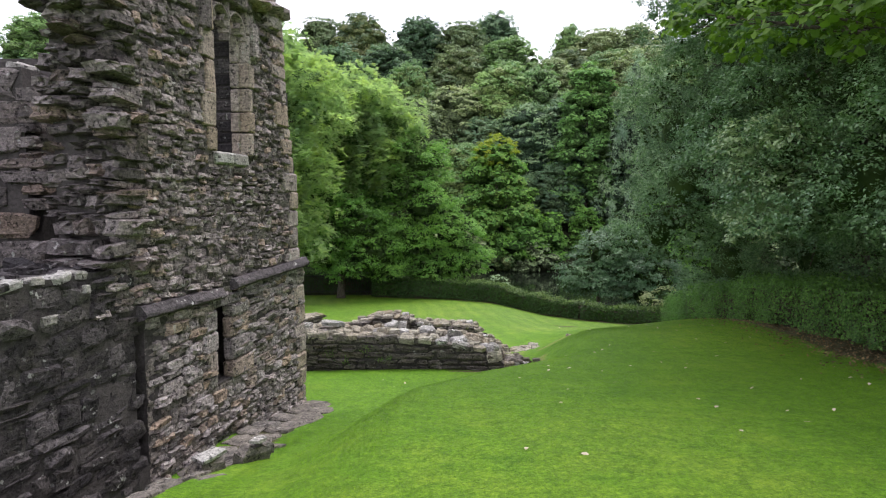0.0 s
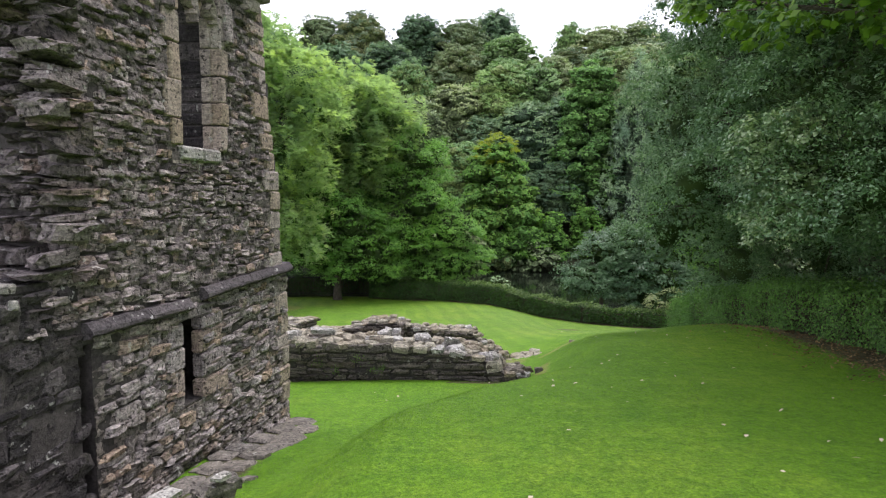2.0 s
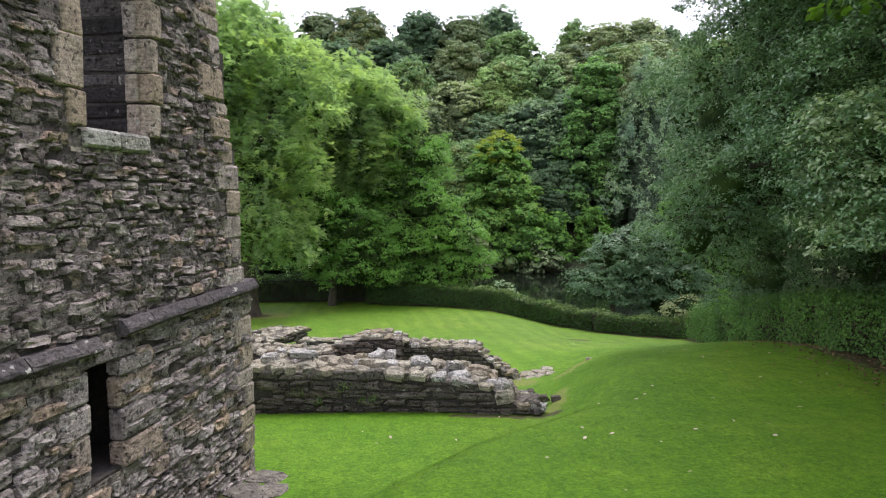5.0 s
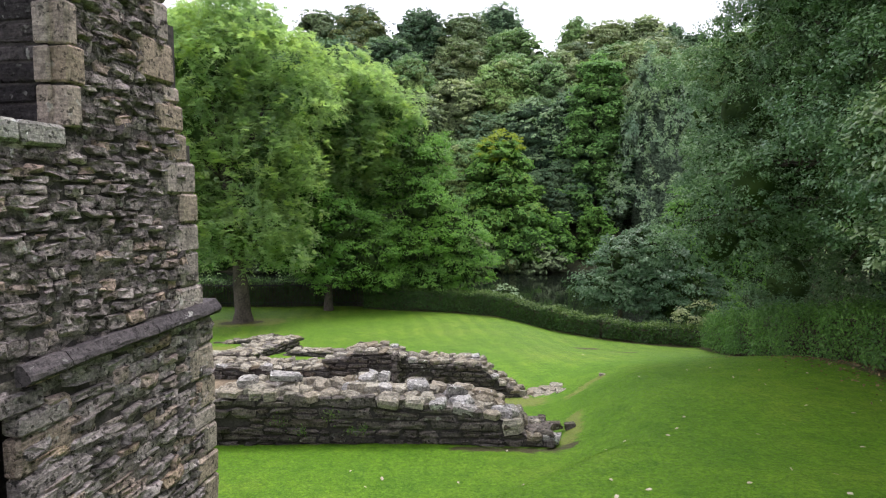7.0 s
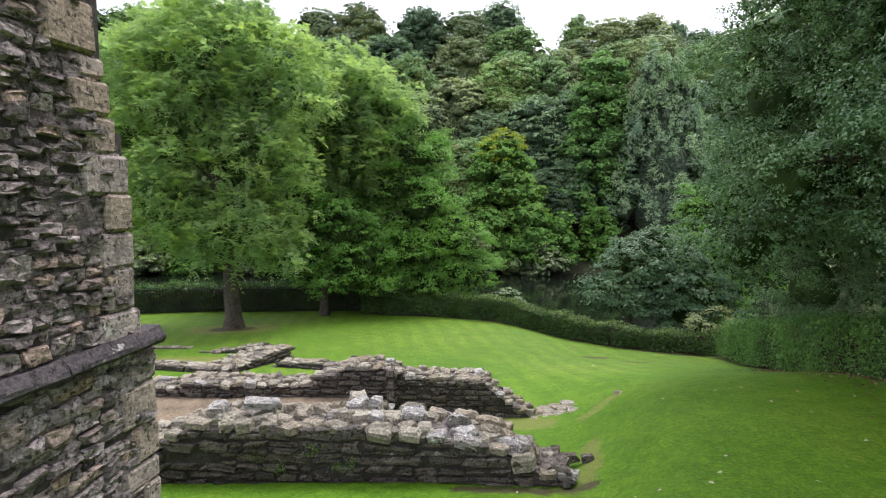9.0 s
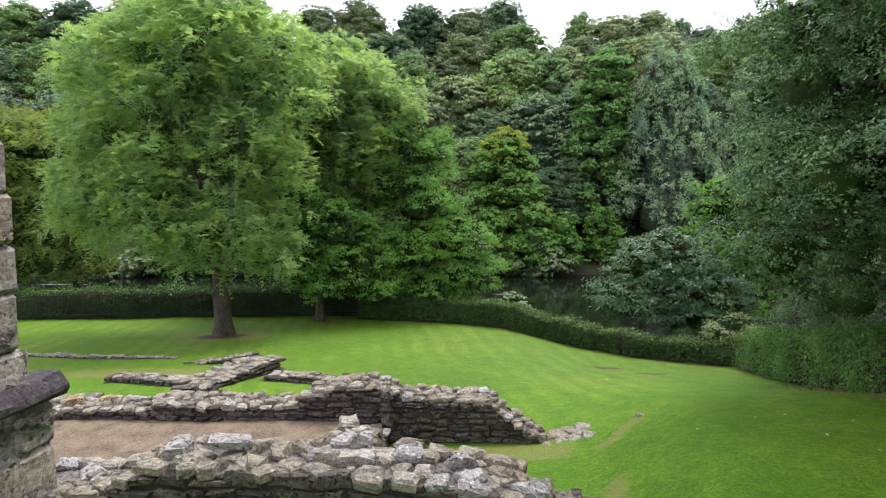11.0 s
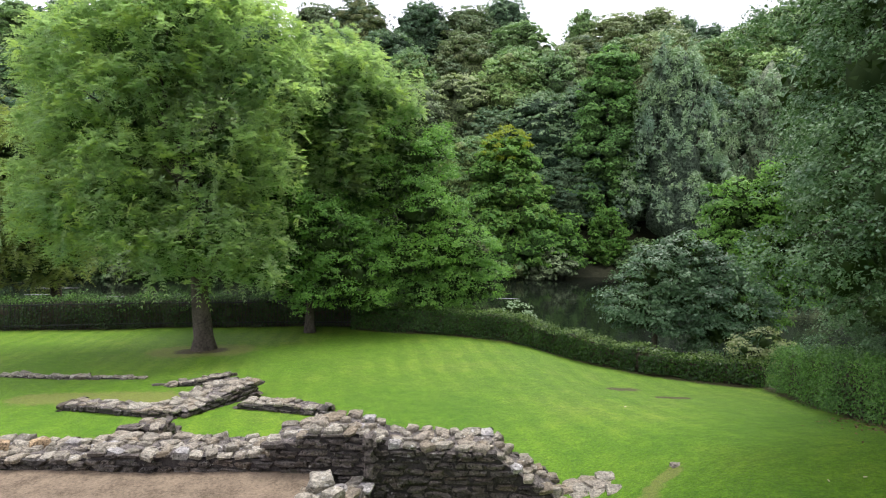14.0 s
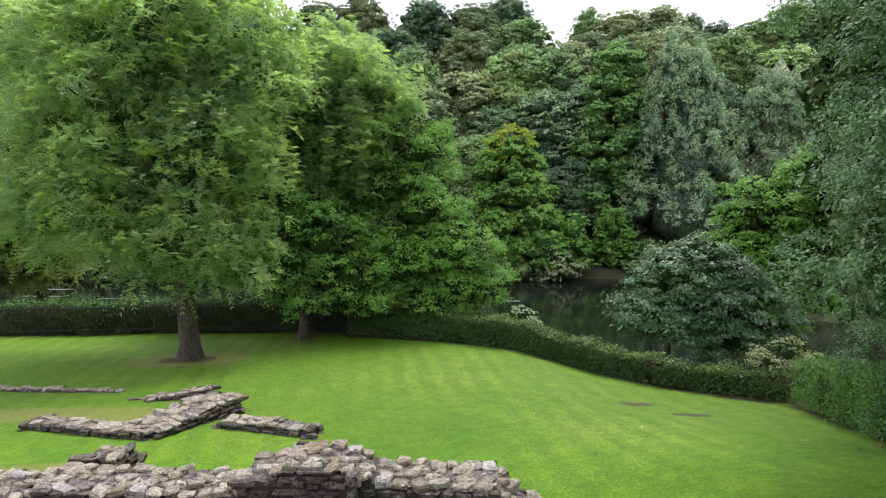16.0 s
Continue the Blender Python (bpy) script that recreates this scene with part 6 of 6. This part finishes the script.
# ---- hedges, fence ----
def hedge(name, label, line, widths, heights, per_m2, size, loose=0.05, top_mat=None, mat=None):
    """A clipped hedge along a line on the plan."""
    root = thing(name, (*line[0], gz(*line[0])), label, "hedge", kind="structure")
    P, N, TP, TN = [], [], [], []
    pieces = []
    for (a, b), w, h in zip(zip(line, line[1:]), widths, heights):
        f = Face(a, b)
        n = int(f.length * (2 * h + w) * per_m2)
        u = RNG.uniform(0, f.length, n)
        side = RNG.random(n) * (2 * h + w)
        d = np.where(side < h, -w / 2, np.where(side < 2 * h, w / 2, side - 2 * h - w / 2))
        zz = np.where(side < h, side, np.where(side < 2 * h, side - h, h))
        bulge = (0.035 * np.sin(u * 2.3 + zz * 4) + 0.03 * np.sin(u * 5.1)) * (1 + 12 * loose)
        on_top = side >= 2 * h
        d = np.where(on_top, d, d + np.sign(d) * bulge) + RNG.normal(0, loose, n)
        zz = zz + np.where(on_top, bulge * 0.8, 0) + RNG.normal(0, loose, n)
        x = f.o.x + f.u.x * u + f.n.x * d
        y = f.o.y + f.u.y * u + f.n.y * d
        keep = zz > 0.04 + 0.05 * np.sin(u * 3)
        p = np.stack([x, y, ground(f.o.x + f.u.x * u, f.o.y + f.u.y * u) + zz], -1)
        out = np.where(on_top[:, None], np.array([0, 0, 1.0]), np.sign(d)[:, None] * np.array([f.n.x, f.n.y, 0.35])) + RNG.normal(0, 0.5, (n, 3))
        out /= np.linalg.norm(out, axis=1, keepdims=True)
        if top_mat:
            t = on_top & (RNG.random(n) < 0.6)
            TP.append(p[t & keep] + np.array([0, 0, 0.03]))
            TN.append(out[t & keep])
            keep = keep & ~t
        P.append(p[keep])
        N.append(out[keep])
        k = max(2, int(f.length / 0.5))
        for i in range(k):
            u0, u1 = f.length * i / k, f.length * (i + 1) / k
            bm = bmesh.new()
            cs = [(u0, -w * 0.36), (u1, -w * 0.36), (u1, w * 0.36), (u0, w * 0.36)]
            zb = gz(*f.at((u0 + u1) / 2, 0, 0).xy)
            box_bm(bm, [f.at(uu, dd, zb + 0.02) for uu, dd in cs] + [f.at(uu, dd, zb + h - 0.1) for uu, dd in cs])
            v = np.array([list(q3.co) for q3 in bm.verts])
            bm.verts.index_update()
            fc = np.array([[q3.index for q3 in t2.verts] for t2 in bm.faces])
            bm.free()
            pieces.append((v, fc))
    inner = part("inner_twigs", poly_mesh("inner_twigs", *join(pieces)), M_SOIL, root)
    part("foliage", leaf_mesh("foliage", np.vstack(P), np.vstack(N), size, 0.65, mat or M_HEDGE), mat or M_HEDGE, root)
    if top_mat:
        part("new_growth", leaf_mesh("new_growth", np.vstack(TP), np.vstack(TN), size, 0.6, top_mat), top_mat, root, "pale fresh shoots along the top")
    return root


hedge("hedge", "clipped beech hedge with fresh light green shoots on top", [(-3.2, 28.6), (0.2, 27.5), (2.8, 26.1), (4.3, 24.8), (5.5, 23.5), (8.0, 21.8)], [0.75] * 5, [0.8, 0.78, 0.72, 0.62, 0.54], 1500, 0.06, 0.04, M_HEDGE_TOP)
hedge("hedge", "tall loosely clipped hedge under the overhanging tree", [(8.35, 21.2), (8.1, 20.2), (7.55, 17.6), (7.3, 15), (7.3, 12.4), (7.4, 9.5), (7.5, 4)], [0.9, 1.0, 1.1, 1.2, 1.2, 1.2], [0.98, 0.98, 0.98, 0.92, 0.9, 0.9], 2500, 0.042, 0.09, None, M_LOOSE)
hedge("hedge", "unclipped hedge behind the iron railings, coloured dark for its shade", [(-26, 27.6), (-15, 28.5), (-8.2, 29.2), (-2.8, 29.35)], [0.9] * 3, [0.95, 1.0, 1.0], 900, 0.06, 0.09, M_LOOSE, M_HEDGE_SHADED)


def bar_mesh(r, h):
    v, f = tube([(0, 0, 0), (0, 0, h - 0.09), (0, 0, h - 0.06), (0, 0, h)], [r, r, r * 1.25, r * 0.15], 6)
    me = poly_mesh("railing_bar", v, f)
    me.materials.append(M_IRON)
    return me


def railings(line, group, tall=1.05):
    root = thing("iron_railings", (*line[0], gz(*line[0])), "black iron park railings with pointed bars", "fence", group)
    me = bar_mesh(0.011, tall)
    for a, b in zip(line, line[1:]):
        f = Face(a, b)
        n = max(1, int(f.length / 0.115))
        za, zb = gz(*a), gz(*b)
        for h in (0.16, tall - 0.15):
            bm = bmesh.new()
            cs = [(0, -0.02), (f.length, -0.02), (f.length, 0.02), (0, 0.02)]
            box_bm(bm, [f.at(u, d, (za if u == 0 else zb) + h) for u, d in cs] + [f.at(u, d, (za if u == 0 else zb) + h + 0.035) for u, d in cs])
            part("rail", bm, M_IRON, root)
        for i in range(n):
            u = f.length * (i + 0.5) / n
            p = f.at(u, 0.0, za + (zb - za) * u / f.length)
            ob = new("railing_bar", me)
            ob.parent = root
            ob.matrix_parent_inverse = Matrix.Translation(-root.location)
            ob.matrix_basis = Matrix.Translation(p)
    return root


railings([(-15.5, 27.85), (-11, 28.4), (-6.6, 28.75), (-2.9, 28.75)], "railings")
railings([(-2.8, 28.95), (0.3, 27.95), (2.9, 26.5), (4.5, 25.2), (5.7, 23.9), (7.6, 22.5)], "railings", 0.7)

# ---- grass and small things on the lawn ----
def lawn_free(x, y):
    """Where grass grows: off the paving, walls and gravel."""
    ok = x > np.where(y < 8.15, tower_x(y) + 0.6 + 0.5 * smooth(5.9, 4.8, y) + 0.06 * np.sin(y * 5), -15.0)
    ok &= np.maximum(bare(SOIL, x, y), bare(DRY, x, y)) < RNG.uniform(0.1, 0.7, len(x))
    ok &= ~((x < 1.5) & (y > 10.45) & (y < 11.65))
    ok &= ~((x < -0.75) & (y > 11.6) & (y < 14.3))
    ok &= ~((x < 1.75) & (y > 14.1) & (y < 15.1))
    return ok


def grass(name, label, x0, x1, y0, y1, n, h, w, fade):
    x, y = RNG.uniform(x0, x1, n), RNG.uniform(y0, y1, n)
    k = lawn_free(x, y) & (x < 0.2 + 0.78 * (y + 0.6)) & (RNG.random(n) < smooth(y1, y1 + fade[1], y) * smooth(y0, y0 + fade[0], y))
    x, y = x[k], y[k]
    m = len(x)
    z = ground(x, y)
    a = RNG.uniform(0, 6.283, m)
    hh = h * RNG.uniform(0.5, 1.3, m)
    lean = RNG.normal(0, 0.9, (m, 2)) * hh[:, None]
    ww = w * RNG.uniform(0.6, 1.3, m)
    c, s = np.cos(a) * ww / 2, np.sin(a) * ww / 2
    v = np.stack([np.stack([x - c, y - s, z - 0.003], -1), np.stack([x + c, y + s, z - 0.003], -1), np.stack([x + lean[:, 0], y + lean[:, 1], z + hh], -1)], 1)
    me = poly_mesh(name, v, np.arange(3 * m).reshape(m, 3))
    me.materials.append(M_BLADE)
    tagged(new(name, me), label, "grass", kind="stuff")


grass("grass", "short mown grass blades of the lawn", -2.0, 6.0, 2.6, 8.5, 260000, 0.013, 0.0045, (0.1, -2.0))
grass("grass", "short mown grass blades of the lawn", -3.4, 6.6, 6.5, 14.6, 170000, 0.014, 0.007, (2.0, -2.0))

leaf_bm = bmesh.new()
_v = [leaf_bm.verts.new(c) for c in ((0, -0.05, 0), (0.028, -0.01, 0.008), (0.022, 0.03, 0.012), (0, 0.05, 0.004), (-0.026, 0.02, 0.014), (-0.022, -0.02, 0.008), (0, 0, 0.018))]
for _i in range(6):
    leaf_bm.faces.new((_v[_i], _v[(_i + 1) % 6], _v[6]))
leaf_me = bpy.data.meshes.new("fallen_leaf")
leaf_bm.to_mesh(leaf_me)
leaf_bm.free()
leaf_me.materials.append(M_DEAD)
LEAVES = [(2.16, 4.29), (4.3, 10.2), (3.26, 9.28), (1.89, 9.23), (2.52, 9.5), (3.7, 9.58), (-0.96, 9.6), (4.06, 8.87), (3.97, 12.88), (4.36, 12.91), (5.7, 18.1), (3.6, 18.6), (-0.75, 9.2), (-0.6, 9.4), (0.2, 9.3), (0.55, 3.9), (0.9, 3.75), (1.3, 6.2), (0.9, 7.0), (1.9, 6.6), (2.4, 5.6)]
for _k in range(34):
    LEAVES.append((RNG.uniform(0.2, 5.4), RNG.uniform(4.5, 13)))
for x, y in LEAVES:
    ob = new("fallen_leaf", leaf_me)
    ob.matrix_basis = pose(x, y, gz(x, y) + 0.022, float(RNG.normal(0, 12)), float(RNG.normal(0, 12)), float(RNG.uniform(0, 360))) @ Matrix.Scale(float(RNG.uniform(0.35, 0.62)), 4)
    tagged(ob, "small dry pale fallen leaf lying on the lawn", "leaf", "fallen leaves")

M_LITTER = leaf_material("leaf_litter", [(0.09, 0.06, 0.035), (0.17, 0.12, 0.07), (0.3, 0.22, 0.13)], None, 0.1, 0.8, 1.2)
_n = 5200
_y = RNG.uniform(4.0, 17.0, _n)
_x = np.interp(_y, (4, 6.5, 9.5, 12.4, 15, 17.6), (6.2, 6.3, 6.5, 6.8, 7.0, 7.5)) + RNG.normal(0, 0.5, _n)
_nn = RNG.normal(0, 0.35, (_n, 3)) + np.array([0, 0, 1.0])
tagged(new("leaf_litter", leaf_mesh("leaf_litter", np.stack([_x, _y, ground(_x, _y) + 0.015], -1), _nn / np.linalg.norm(_nn, axis=1, keepdims=True), 0.05, 0.6, M_LITTER, True)), "brown fallen leaves strewn along the foot of the hedge", "leaf litter", kind="stuff")

for x, y, w, h in ((3.02, 14.4, 0.2, 0.09),):
    stone = thing("lawn_stone", (x, y, gz(x, y)), "small flat grey stone showing in the lawn", "stone")
    lay_stones(stone, [rough_stone((x, y, gz(x, y) - 0.06), (w, w * 0.7, h), 0.3)], M_RUBBLE, None, 1, "stone")
# drifting foam on the river
M_FOAM = plain_material("river_foam", (0.1, 0.11, 0.1), (0.4, 0.42, 0.4), 2.0, 0.6, 0.1, 0.01)
for x, y, w, d in ((-29, 50.5, 1.6, 0.14), (-31.5, 54, 1.9, 0.12), (-25.5, 53, 1.0, 0.1), (-33, 57.5, 2.2, 0.14), (4.6, 52.0, 0.9, 0.1)):
    n = 26
    rim = [(x + w * math.cos(t) * (1 + 0.3 * noise.noise((math.cos(t) * 2 + x, math.sin(t) * 2, y))), y + d * math.sin(t) * (1 + 0.8 * noise.noise((math.cos(t) * 3, math.sin(t) * 3 + y, x))), WATER_Z + 0.012) for t in np.linspace(0, 6.283, n, endpoint=False)]
    me = poly_mesh("foam", rim + [(x, y, WATER_Z + 0.02)], [(i, (i + 1) % n, n) for i in range(n)])
    me.materials.append(M_FOAM)
    tagged(new("foam", me), "thin streak of pale foam drifting on the river", "foam", "river foam")

# weeds growing out of the front wall
for x, z, r in ((-2.0, 0.22, 0.11), (-1.35, 0.3, 0.09), (-1.1, 0.12, 0.06), (-1.72, 0.1, 0.08), (-0.95, 0.14, 0.07)):
    y = 10.72 - 0.0366 * (x + 4.6)
    root = thing("wall_weed", (x, y, z), "small green weed growing out of the wall joints", "plant", "wall weeds")
    n = 40
    p = np.array([x, y - 0.02, z]) + RNG.normal(0, 1, (n, 3)) * np.array([r * 0.6, 0.02, r * 0.5])
    nn = RNG.normal(0, 0.4, (n, 3)) + np.array([0, -0.8, 0.5])
    part("leaves", leaf_mesh("leaves", p, nn / np.linalg.norm(nn, axis=1, keepdims=True), 0.022, 0.7, M_HEDGE_TOP), M_HEDGE_TOP, root)
